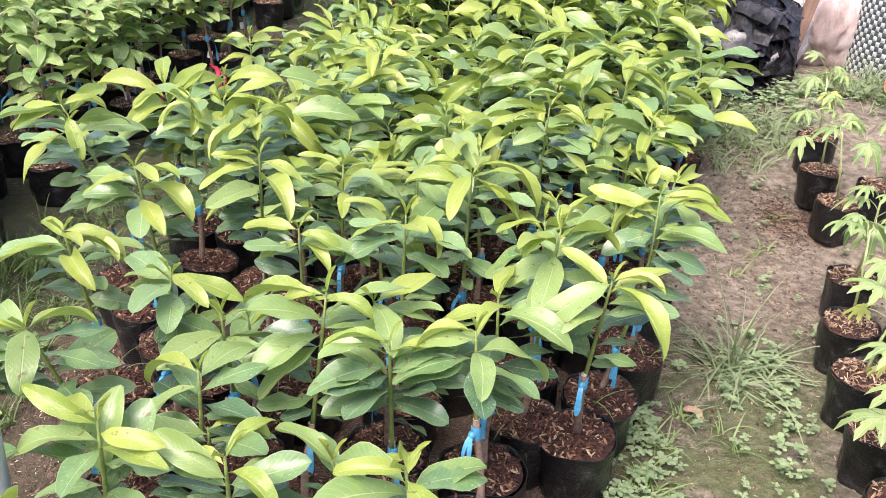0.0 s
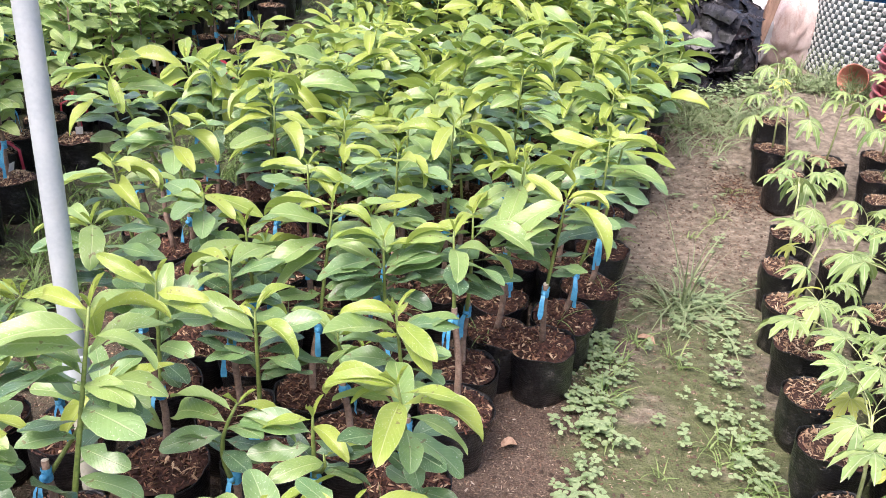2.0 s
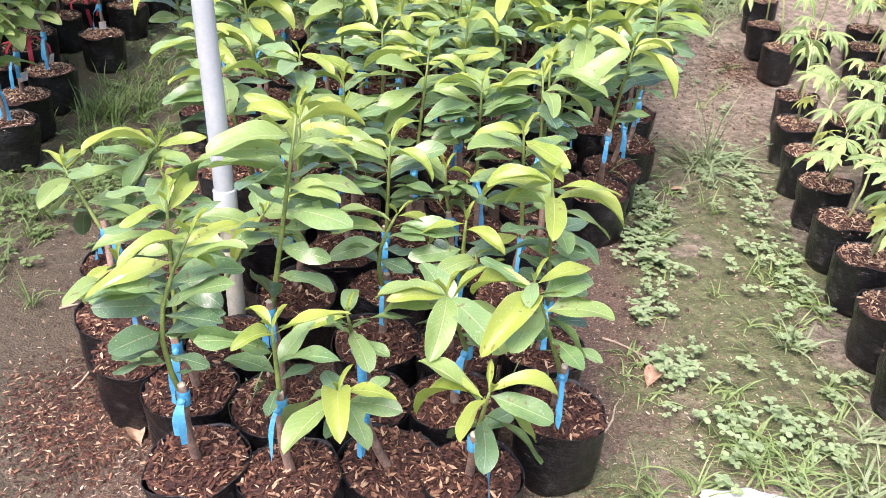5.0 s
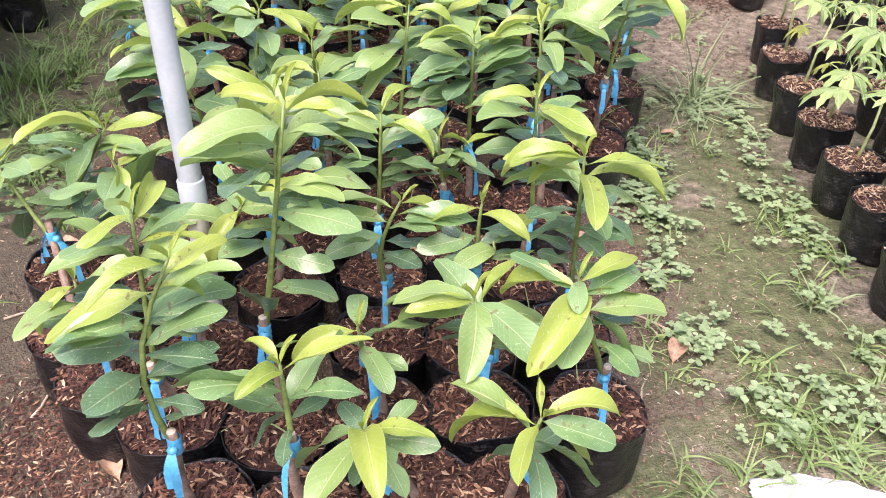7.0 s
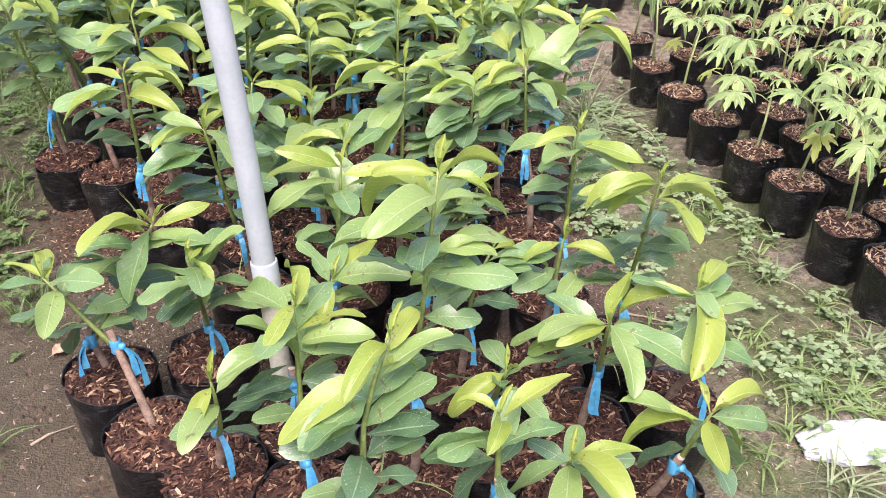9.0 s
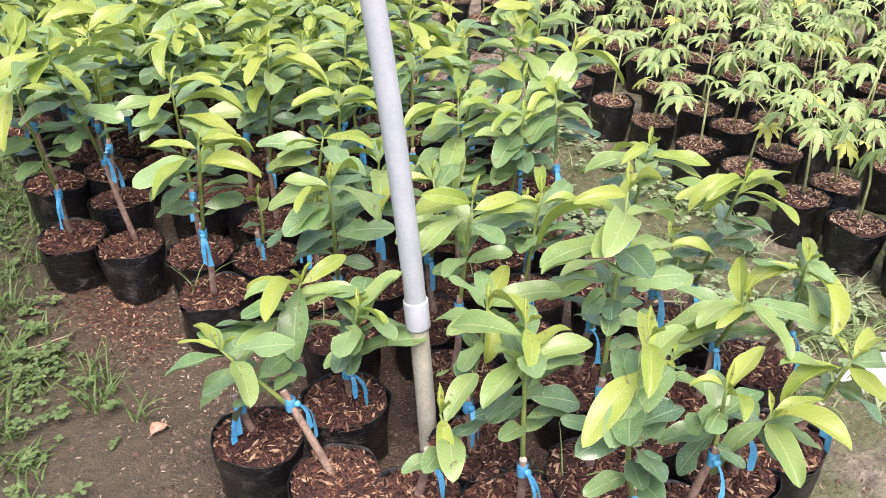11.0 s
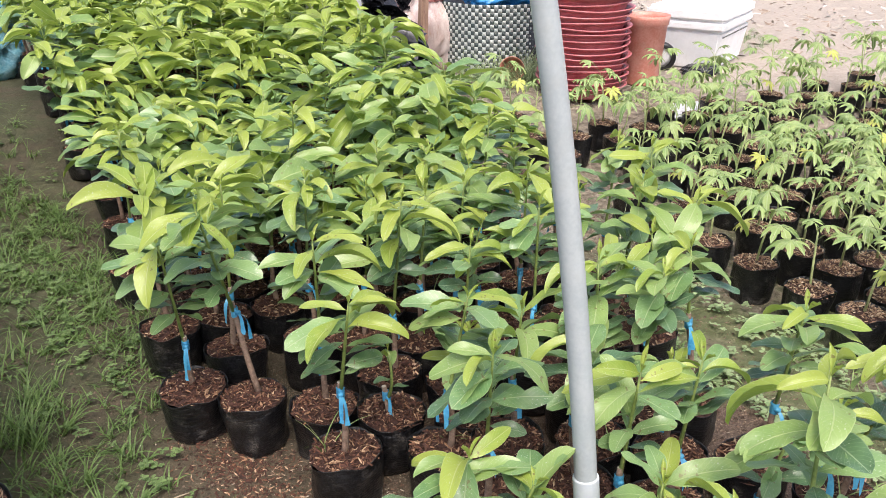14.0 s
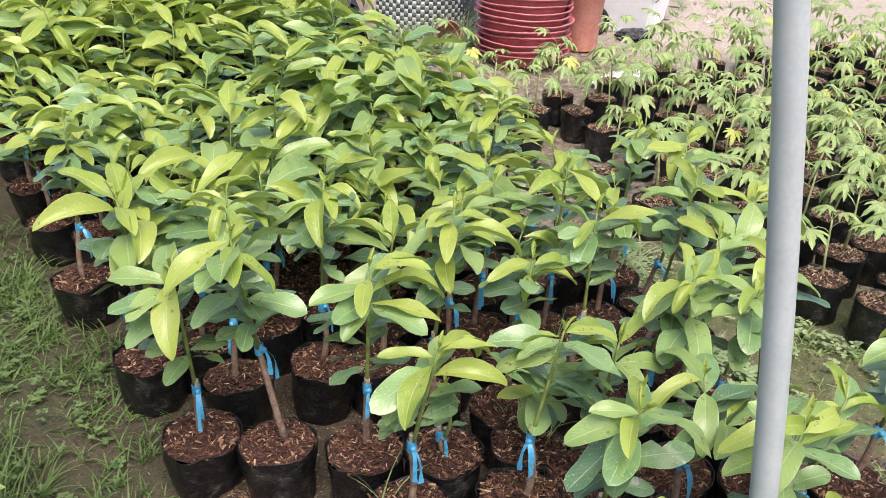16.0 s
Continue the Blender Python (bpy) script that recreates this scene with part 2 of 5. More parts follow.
def ground_material():
    m, n, l, p = mat("nursery_ground")
    co = n.new("ShaderNodeTexCoord").outputs["Object"]
    broad, patch, fine, grit = noise_tex(n, l, co, 0.9, 4), noise_tex(n, l, co, 3.2, 5, 0.62), noise_tex(n, l, co, 26.0, 5, 0.65), noise_tex(n, l, co, 190.0, 3)
    earth = ramp(n, l, fine.outputs[0], [(0.27, (0.073, 0.058, 0.042)), (0.48, (0.212, 0.176, 0.13)), (0.74, (0.43, 0.365, 0.28))])
    moss = ramp(n, l, fine.outputs[0], [(0.25, (0.065, 0.08, 0.032)), (0.55, (0.125, 0.14, 0.06)), (0.8, (0.23, 0.215, 0.125))])
    where = math_node(n, l, "ADD", math_node(n, l, "MULTIPLY", patch.outputs[0], 0.7), math_node(n, l, "MULTIPLY", broad.outputs[0], 0.4))
    sep = n.new("ShaderNodeSeparateXYZ")
    l.new(co, sep.inputs[0])
    # red-brown coir trodden in under and beside the bed
    side = math_node(n, l, "SUBTRACT", sep.outputs[0], math_node(n, l, "MULTIPLY", sep.outputs[1], 0.29))
    mossy = math_node(n, l, "MULTIPLY", smooth(n, l, where, 0.43, 0.57), math_node(n, l, "MULTIPLY", smooth(n, l, side, -1.05, -0.7), smooth(n, l, sep.outputs[1], 2.6, 2.0)))
    col = mix(n, l, mossy, earth, moss)
    off = math_node(n, l, "MAXIMUM", math_node(n, l, "ADD", side, 0.72), math_node(n, l, "MULTIPLY", math_node(n, l, "ADD", side, 0.72), -0.66))
    behind = math_node(n, l, "MAXIMUM", math_node(n, l, "SUBTRACT", 0.75, sep.outputs[1]), 0.0)
    off = math_node(n, l, "ADD", off, math_node(n, l, "MULTIPLY", behind, 1.2))
    off = math_node(n, l, "ADD", off, math_node(n, l, "MULTIPLY", math_node(n, l, "SUBTRACT", patch.outputs[0], 0.5), 0.9))
    coir = ramp(n, l, grit.outputs[0], [(0.3, (0.058, 0.038, 0.027)), (0.6, (0.165, 0.115, 0.083)), (0.8, (0.32, 0.24, 0.175))])
    col = mix(n, l, smooth(n, l, off, 0.70, 0.50), col, coir)
    damp = math_node(n, l, "ADD", side, math_node(n, l, "MULTIPLY", math_node(n, l, "SUBTRACT", patch.outputs[0], 0.5), 1.2))
    col = mix(n, l, smooth(n, l, damp, -1.0, -1.5), col, mix(n, l, fine.outputs[0], (0.032, 0.025, 0.015), (0.138, 0.110, 0.068)))
    col = mix(n, l, math_node(n, l, "MULTIPLY", smooth(n, l, damp, -1.8, -2.15), smooth(n, l, where, 0.42, 0.58)), col, mix(n, l, fine.outputs[0], (0.024, 0.028, 0.012), (0.105, 0.108, 0.052)))
    dry = math_node(n, l, "ADD", sep.outputs[0], math_node(n, l, "MULTIPLY", math_node(n, l, "SUBTRACT", broad.outputs[0], 0.5), 2.0))
    col = mix(n, l, smooth(n, l, dry, 2.6, 3.8), col, mix(n, l, fine.outputs[0], (0.30, 0.24, 0.19), (0.62, 0.54, 0.46)))
    col = mix(n, l, math_node(n, l, "MULTIPLY", smooth(n, l, grit.outputs[0], 0.6, 0.72), 0.3), col, (0.40, 0.33, 0.24))
    l.new(col, p.inputs["Base Color"])
    p.inputs["Roughness"].default_value = 0.92
    h = math_node(n, l, "ADD", fine.outputs[0], math_node(n, l, "MULTIPLY", grit.outputs[0], 0.35))
    bump(n, l, p, h, 1.0, 0.03)
    return m


GROUND = ground_material()


# ---- building helpers ----
def finish(name, verts, faces, materials, smooth_shade=True, uvs=None, slots=None):
    me = bpy.data.meshes.new(name)
    me.from_pydata(verts, [], faces)
    for mt in materials if isinstance(materials, (list, tuple)) else [materials]:
        me.materials.append(mt)
    if uvs:
        lay = me.uv_layers.new(name="UVMap")
        for loop in me.loops:
            lay.data[loop.index].uv = uvs[loop.vertex_index]
    if slots:
        me.polygons.foreach_set("material_index", slots)
    if smooth_shade:
        me.polygons.foreach_set("use_smooth", [True] * len(me.polygons))
    me.update()
    return me


def piece(name, me, parent=None, m=None, label=""):
    """A mesh linked as one object, under a thing or a part."""
    ob = new(name, me)
    if parent:
        ob.parent = parent
    if m is not None:
        ob.matrix_basis = m
    if label:
        ob["label"] = label
    return ob


def part(name, bm, material, parent, label=""):
    me = bpy.data.meshes.new(name)
    bm.to_mesh(me)
    bm.free()
    me.materials.append(material)
    return piece(name, me, parent, None, label)


def tube(points, radii, sides=8, cap=True):
    """Verts and faces of a tapering tube along points."""
    pts = [Vector(p) for p in points]
    verts, faces = [], []
    side = Vector((1, 0.13, 0))
    for i, p in enumerate(pts):
        d = (pts[min(i + 1, len(pts) - 1)] - pts[max(i - 1, 0)]).normalized()
        u = (side - d * side.dot(d)).normalized()
        w = d.cross(u)
        for k in range(sides):
            g = 2 * math.pi * k / sides
            verts.append(p + (u * math.cos(g) + w * math.sin(g)) * radii[i])
    for i in range(len(pts) - 1):
        for k in range(sides):
            q = (k + 1) % sides
            faces.append((i * sides + k, i * sides + q, (i + 1) * sides + q, (i + 1) * sides + k))
    if cap:
        faces.append(tuple(range(sides - 1, -1, -1)))
        faces.append(tuple(range((len(pts) - 1) * sides, len(pts) * sides)))
    return verts, faces


def lathe(profile, sides=32, wobble=None):
    """Verts and faces turned round z from (radius, height) pairs; wobble(angle, height) adds to the radius."""
    verts, faces = [], []
    for r, z in profile:
        for k in range(sides):
            g = 2 * math.pi * k / sides
            rr = r + (wobble(g, z) if wobble and r > 0 else 0)
            verts.append((rr * math.cos(g), rr * math.sin(g), z))
    for i in range(len(profile) - 1):
        for k in range(sides):
            q = (k + 1) % sides
            faces.append((i * sides + k, i * sides + q, (i + 1) * sides + q, (i + 1) * sides + k))
    return verts, faces


def blade(length, width, rise, droop, fold, rng, nu=9, nv=4, tip=0.9, wave=0.004, stalk=0.012, blunt=0.68, bites=()):
    """Verts, faces and uvs of one leaf along +x: it starts at the angle rise and bends down by droop over its length."""
    verts, faces, uvs = [], [], []
    x, z = 0.0, 0.0
    ph, cup = rng.uniform(0, 6.28), rng.uniform(-0.15, 0.15)
    sway = rng.uniform(-0.12, 0.12)
    last = 0.0
    for i in range(nu + 1):
        u = 0.45 * i / nu + 0.55 * (0.5 - 0.5 * math.cos(math.pi * i / nu))
        g = rise - droop * u**1.2
        x += length * (u - last) * math.cos(g)
        z += length * (u - last) * math.sin(g)
        last = u
        s = max(0.0, (u * length - stalk) / (length - stalk))
        prof = max(0.0, math.sin(math.pi * s**tip)) ** blunt
        w = max(width * 0.5 * prof, 0.0011)
        if i == nu:
            w = 0.0006
        for j in range(nv + 1):
            v = j / nv * 2 - 1
            up = fold * abs(v) * w + wave * math.sin(ph + 9 * u + 2 * v) * abs(v) * prof + cup * w * v * v
            y = v * w * math.cos(fold * 0.6) + sway * length * u * u
            verts.append((x - up * math.sin(g), y, z + up * math.cos(g)))
            uvs.append((u, 0.5 + v * 0.5))
    # notches chewed out of the edge
    for i, side, depth in bites:
        for di, share in ((0, depth), (1, depth * rng.uniform(0.2, 0.9))):
            k = (i + di) * (nv + 1) + (nv if side > 0 else 0)
            c = (i + di) * (nv + 1) + nv // 2
            verts[k] = tuple(a + (b - a) * share for a, b in zip(verts[k], verts[c]))
            uvs[k] = (uvs[k][0], uvs[k][1] + (0.5 - uvs[k][1]) * share)
            q = k + (-1 if side > 0 else 1)
            if share > 0.45:
                verts[q] = tuple(a + (b - a) * (share - 0.2) for a, b in zip(verts[q], verts[c]))
                uvs[q] = (uvs[q][0], uvs[q][1] + (0.5 - uvs[q][1]) * (share - 0.2))
    for i in range(nu):
        for j in range(nv):
            b = i * (nv + 1) + j
            faces.append((b, b + nv + 1, b + nv + 2, b + 1))
    return verts, faces, uvs


def add(bag, verts, faces, uvs=None, m=None, slot=0):
    """Append a piece to a bag of (verts, faces, uvs, slots)."""
    base = len(bag[0])
    if m is not None:
        verts = [m @ Vector(v) for v in verts]
    bag[0].extend(verts)
    bag[1].extend([tuple(base + k for k in f) for f in faces])
    bag[2].extend(uvs if uvs else [(0.5, 0.2)] * len(verts))
    bag[3].extend([slot] * len(faces))


def add_mesh(bag, me, m, slot):
    """Append a finished leaf mesh, with its own uvs."""
    base = len(bag[2])
    add(bag, [q.co for q in me.vertices], [tuple(f.vertices) for f in me.polygons], [(0, 0)] * len(me.vertices), m, slot)
    lay = me.uv_layers[0].data
    for lp in me.loops:
        bag[2][base + lp.vertex_index] = tuple(lay[lp.index].uv)


def new_bag():
    return [], [], [], []


def close_bag(name, bag, materials, smooth_shade=True):
    return finish(name, bag[0], bag[1], materials, smooth_shade, bag[2], bag[3])


# ---- ground ----
def rise(x, y):
    """The yard lies a little higher than the beds."""
    t = min(1.0, max(0.0, (0.45 * x + 0.9 * y - 3.0) / 1.9))
    return 0.26 * t * t * (3 - 2 * t)


def ground_height(x, y):
    return rise(x, y) + 0.012 * noise.noise(Vector((x * 1.3, y * 1.3, 0))) + 0.006 * noise.noise(Vector((x * 5, y * 5, 3)))


def spread(lo, hi, fine, far):
    inner = list(np.arange(lo, hi, fine))
    out, s, v = [], fine, hi
    while v < far:
        out.append(v)
        s *= 1.35
        v += s
    out.append(far)
    left, s, v = [], fine, lo
    while v > -far:
        s *= 1.35
        v -= s
        left.append(v)
    return left[::-1] + inner + out


def build_ground():
    xs, ys = spread(-3.0, 5.5, 0.06, 600), spread(-1.0, 7.5, 0.06, 600)
    verts = [(x, y, ground_height(x, y)) for y in ys for x in xs]
    w = len(xs)
    faces = [(j * w + i, j * w + i + 1, (j + 1) * w + i + 1, (j + 1) * w + i) for j in range(len(ys) - 1) for i in range(w - 1)]
    tagged(piece("ground", finish("ground", verts, faces, GROUND)), "trodden brown earth with green mossy patches and husk litter", "ground", kind="structure")


build_ground()


# ---- pots ----
POT_R, POT_H = 0.096, 0.158


def pot_mesh(seed, r=POT_R, h=POT_H):
    """A wrinkled black growing bag: creased wall, soft rolled rim, inner wall down to the soil."""
    s = seed * 7.3
    lean = [noise.noise(Vector((s, k, 1))) for k in range(3)]

    def wobble(g, z):
        c = Vector((math.cos(g) * 1.6 + s, math.sin(g) * 1.6, z * 9))
        crease = noise.noise(Vector((math.cos(g) * 2.2 + s, math.sin(g) * 2.2, z * 60)))
        fold = abs(noise.noise(Vector((math.cos(g) * 3.1 + s, math.sin(g) * 3.1, z * 14 + s))))
        return 0.013 * noise.noise(c) + 0.0018 * crease - 0.007 * max(0.0, 0.22 - fold) + 0.005 * lean[0] * math.cos(2 * g + s)

    prof = [(0.001, 0.002), (r * 0.84, 0.0)]
    for i in range(1, 15):
        z = h * i / 14
        prof.append((r * (0.84 + 0.16 * (i / 14) ** 0.7), z))
    prof += [(r * 1.012, h + 0.003), (r * 0.985, h + 0.002), (r * 0.965, h - 0.012), (r * 0.95, h - 0.035)]
    v, f = lathe(prof, 36, wobble)
    v = [(x, y, z + (0.015 * noise.noise(Vector((x * 16 + s, y * 16, 5))) if z > h * 0.9 else 0)) for x, y, z in v]
    return finish("plastic_pot", v, f, POT)


def soil_mesh(seed, chips, material, r=POT_R * 0.965):
    rng = random.Random(seed)
    bag = new_bag()
    zs = POT_H - 0.007
    rings, sides = 6, 22
    verts = [(0, 0, zs + 0.014)]
    for i in range(1, rings + 1):
        for k in range(sides):
            g, rr = 2 * math.pi * k / sides, r * i / rings
            x, y = rr * math.cos(g), rr * math.sin(g)
            verts.append((x, y, zs + 0.014 * (1 - (i / rings) ** 2) + 0.009 * noise.noise(Vector((x * 40, y * 40, seed)))))
    faces = [(0, 1 + k, 1 + (k + 1) % sides) for k in range(sides)]
    for i in range(rings - 1):
        for k in range(sides):
            q = (k + 1) % sides
            faces.append((1 + i * sides + k, 1 + (i + 1) * sides + k, 1 + (i + 1) * sides + q, 1 + i * sides + q))
    add(bag, verts, faces)
    for _ in range(chips):
        g, rr = rng.uniform(0, 6.283), r * 0.97 * math.sqrt(rng.random())
        add_chip(bag, rng, rr * math.cos(g), rr * math.sin(g), zs + 0.003 + 0.014 * (1 - (rr / r) ** 2) + rng.uniform(0, 0.006), rng.uniform(0.007, 0.024), 1, 0.6)
    return close_bag("soil", bag, [SOIL, material], False)


def add_chip(bag, rng, x, y, z, size, slot=0, tilt=0.3):
    """One curled splinter of husk."""
    w = size * rng.uniform(0.12, 0.26)
    m = Matrix.Translation((x, y, z)) @ Euler((rng.uniform(-tilt, tilt) * 1.6, rng.uniform(-tilt, tilt), rng.uniform(0, 6.28))).to_matrix().to_4x4()
    b = w * 0.5
    add(bag, [(-size / 2, -w / 2, 0), (-size / 2, w / 2, 0), (0, w * 0.7, b * 0.3), (0, -w * 0.7, b * 0.3), (0, 0, b), (size / 2, 0, 0)],
        [(0, 3, 4), (0, 4, 1), (1, 4, 2), (3, 5, 4), (4, 5, 2)], None, m, slot)


POTS = [pot_mesh(k) for k in range(7)]
SOILS = [soil_mesh(k, 760, CHIPS) for k in range(6)]
DRY_SOILS = [soil_mesh(k + 20, 330, DRY_CHIPS) for k in range(4)]

# ---- leaves shared by the grafted saplings ----
LEAVES = {}
lr = random.Random(5)
for tone, mt in (("young", YOUNG), ("fresh", FRESH), ("mid", MID), ("old", OLD)):
    LEAVES[tone] = []
    for k in range(9):
        chewed = [(lr.randrange(3, 8), lr.choice((-1, 1)), lr.uniform(0.3, 0.75)) for _ in range(k - 6)]
        if tone == "young":
            v, f, uv = blade(0.158, lr.uniform(0.041, 0.050), lr.uniform(0.2, 0.6), lr.uniform(0.5, 1.7), lr.uniform(0.2, 0.7), lr, 12, 4, 0.98, 0.005, 0.014, 0.6)
        elif tone == "fresh":
            v, f, uv = blade(0.160, lr.uniform(0.049, 0.058), lr.uniform(0.15, 0.5), lr.uniform(0.4, 1.5), lr.uniform(0.15, 0.55), lr, 12, 4, 1.02, 0.006, 0.014, 0.54)
        elif tone == "mid":
            v, f, uv = blade(0.142, lr.uniform(0.051, 0.059), lr.uniform(0.1, 0.35), lr.uniform(0.15, 0.85), lr.uniform(0.08, 0.35), lr, 11, 4, 1.06, 0.006, 0.014, 0.5, chewed)
        else:
            v, f, uv = blade(0.130, lr.uniform(0.049, 0.056), lr.uniform(0.05, 0.3), lr.uniform(0.1, 0.7), lr.uniform(0.08, 0.3), lr, 11, 4, 1.06, 0.006, 0.014, 0.5, chewed)
        LEAVES[tone].append(finish("leaf", v, f, mt, True, uv))
v, f, uv = blade(0.055, 0.014, 0.1, 0.3, 1.1, lr, 6)
LEAVES["bud"] = [finish("leaf", v, f, YOUNG, True, uv)]


def graft_tape(root, at, side, tail, seed):
    """Blue tape wound round the graft, a knot, and one or two loose ends."""
    rng = random.Random(seed)
    bag = new_bag()
    p, s = Vector(at), Vector(side)
    v, f = lathe([(0.0092, -0.016), (0.0108, -0.013), (0.0098, -0.006), (0.0112, 0.0), (0.0100, 0.006), (0.0110, 0.012), (0.0092, 0.015)], 12)
    add(bag, v, f, None, Matrix.Translation(p))
    v, f = lathe([(0.001, -0.007), (0.007, -0.004), (0.0085, 0.0), (0.006, 0.005), (0.001, 0.007)], 8)
    add(bag, v, f, None, Matrix.Translation(p + s * 0.012))
    wound = piece("graft_tape", close_bag("graft_tape", bag, TAPE), root)
    for n_tail in range(rng.choice((1, 2, 2))):
        out = (s + Vector((rng.uniform(-0.6, 0.6), rng.uniform(-0.6, 0.6), 0))).normalized()
        wide = Vector((-out.y, out.x, 0)) * rng.uniform(0.0055, 0.0085)
        q, g, length = p + s * 0.014, 0.3, tail * rng.uniform(0.6, 1.15)
        verts = []
        for i in range(7):
            t = i / 6
            twist = wide * math.cos(t * rng.uniform(0.4, 1.2)) + out * 0.004 * math.sin(3 * t + seed)
            verts += [q - twist * (0.6 + 0.5 * t), q + twist * (0.6 + 0.5 * t)]
            g = min(1.5, g + 0.35)
            q = q + (out * math.cos(g) - Vector((0, 0, 1)) * math.sin(g)) * length / 6
        piece("tape_end", finish("tape_end", verts, [(2 * i, 2 * i + 1, 2 * i + 3, 2 * i + 2) for i in range(6)], TAPE), wound)


def leaf_pose(at, az, elev, roll, size):
    return Matrix.Translation(at) @ Euler((0, 0, az)).to_matrix().to_4x4() @ Euler((roll, -elev, 0)).to_matrix().to_4x4() @ Matrix.Diagonal((size, size, size, 1))


def sapling(x, y, height, lean=(0.0, 0.0), seed=0, spin=None, full=1.0, joined=False, flush=0.16, twin=0.4, broad=1.0, leaf_size=None, known=None):
    """A grafted sapling in a black bag: brown rootstock, blue tape at the graft, green shoot with leaves in two ranks.
    known: the graft, the shoot's tip and bow, and its leaves as (tone, place along the shoot, bearing, rise, length)."""
    rng = random.Random(seed)
    root = new("potted_sapling")
    root.matrix_basis = Matrix.Translation((x, y, rise(x, y)))
    spin = rng.uniform(0, 6.28) if spin is None else spin
    turn = Euler((rng.gauss(0, 0.035), rng.gauss(0, 0.035), rng.uniform(0, 6.28))).to_matrix().to_4x4()
    piece("plastic_pot", rng.choice(POTS), root, turn)
    piece("soil", rng.choice(SOILS), root, turn)
    z0 = POT_H - 0.02
    zt = min(height - 0.14, rng.uniform(0.29, 0.37))
    lx, ly = lean
    foot = Vector((rng.uniform(-0.015, 0.015), rng.uniform(-0.015, 0.015), z0))
    tie = Vector((lx * 0.4 + rng.uniform(-0.008, 0.008), ly * 0.4 + rng.uniform(-0.008, 0.008), zt))
    top = Vector((lx, ly, height))
    if known:
        down = Vector((x, y, rise(x, y)))
        tie, top = Vector(known[0]) - down, Vector(known[1]) - down
    bow = Vector((rng.uniform(-0.012, 0.012), rng.uniform(-0.012, 0.012), 0))
    pts = [foot.lerp(tie, t) + bow * math.sin(math.pi * t) for t in (0, 0.25, 0.5, 0.75, 1.0)] + [tie + (tie - foot).normalized() * 0.03]
    v, f = tube(pts, [0.0105, 0.0088, 0.0082, 0.0078, 0.0076, 0.007], 9)
    piece("rootstock", finish("rootstock", v, f, [BARK, CUT], True, None, [0] * (len(f) - 1) + [1]), root)
    out = Vector((math.cos(spin), math.sin(spin), 0))
    low = tie + out * 0.008 - Vector((0, 0, 0.01))
    bend = Vector((rng.uniform(-0.02, 0.02), rng.uniform(-0.02, 0.02), 0)) + out * 0.012
    if known:
        low, bend = tie - Vector((0, 0, 0.01)), Vector(known[2])

    def along(t):
        return low.lerp(top, t) + bend * math.sin(math.pi * t)

    v, f = tube([along(t) for t in (0, 0.2, 0.4, 0.6, 0.8, 1.0)], [0.0058, 0.005, 0.0045, 0.004, 0.0033, 0.0022], 7)
    piece("shoot", finish("shoot", v, f, SHOOT), root)
    graft_tape(root, tie, out, rng.uniform(0.07, 0.12), seed)
    bag = new_bag()
    tones = [YOUNG, FRESH, MID, OLD]

    def leaf(at, az, elev, roll, size, tone):
        me = rng.choice(LEAVES[tone])
        if joined:
            add_mesh(bag, me, leaf_pose(at, az, elev, roll, size), tones.index(me.materials[0]))
        else:
            piece("leaf", me, root, leaf_pose(at, az, elev, roll, size))

    grown = 0.62 if height < 0.37 else leaf_size or broad * 0.74 + broad * 0.36 * min(1.0, max(0.0, (height - 0.42) / 0.2))

    def aimed(tone, t, bearing, up, size):
        """A leaf whose tip lies at a known bearing, rise and distance from its place on the shoot."""
        kind = {"y": "young", "f": "fresh", "m": "mid", "o": "old"}[tone]
        me = rng.choice(LEAVES[kind])
        end = me.vertices[len(me.vertices) - 3].co
        piece("leaf", me, root, leaf_pose(along(t), radians(bearing) - math.atan2(end.y, end.x), radians(up) - math.atan2(end.z, math.hypot(end.x, end.y)), rng.gauss(0, 0.22), size / end.length))

    def dress(line, count, start, young):
        for k in range(count):
            rank = k / max(1, count - 1)
            if rank > 1 - young:
                tone = "young"
            elif rank > 1 - young - 0.22:
                tone = "fresh" if rng.random() < 0.65 else "mid"
            elif rank > 0.4:
                tone = rng.choice(("mid", "old"))
            else:
                tone = "old" if rng.random() < (0.45 if known else 0.75) else "mid"
            az = spin + math.pi / 2 + (math.pi if k % 2 else 0) + rng.gauss(0, 0.62) + 0.6 * rank
            size = grown * (0.74 + 0.42 * min(1, rank / 0.6)) * rng.uniform(0.82, 1.12) * (0.82 if rank > 0.9 else 1.0)
            elev = {"young": rng.uniform(-0.3, 0.4), "fresh": rng.uniform(-0.25, 0.35), "mid": rng.uniform(-0.15, 0.35), "old": rng.uniform(-0.25, 0.25)}[tone]
            leaf(line(start + (1 - start) * (k + 0.5) / count), az, elev, rng.gauss(0, 0.32), size, tone)

    length = (top - low).length
    if known:
        for row in known[3]:
            aimed(*row)
    dress(along, (4 if height < 0.37 else max(6, int(length / 0.0185 * full)) if not known else max(4, int(length / 0.0150 - 0.9 * len(known[3])))), rng.uniform(0.14, 0.36), flush * rng.uniform(0.5, 1.2))
    if height > 0.37 and rng.random() < twin:
        # a second, shorter shoot from the same graft
        g = spin + rng.choice((-1, 1)) * rng.uniform(0.6, 1.6)
        base = along(rng.uniform(0.08, 0.3))
        tip = base + Vector((math.cos(g) * 0.55, math.sin(g) * 0.55, 1)).normalized() * length * rng.uniform(0.35, 0.6)

        def fork(t):
            return base.lerp(tip, t) + Vector((math.cos(g), math.sin(g), 0)) * 0.02 * math.sin(math.pi * t)

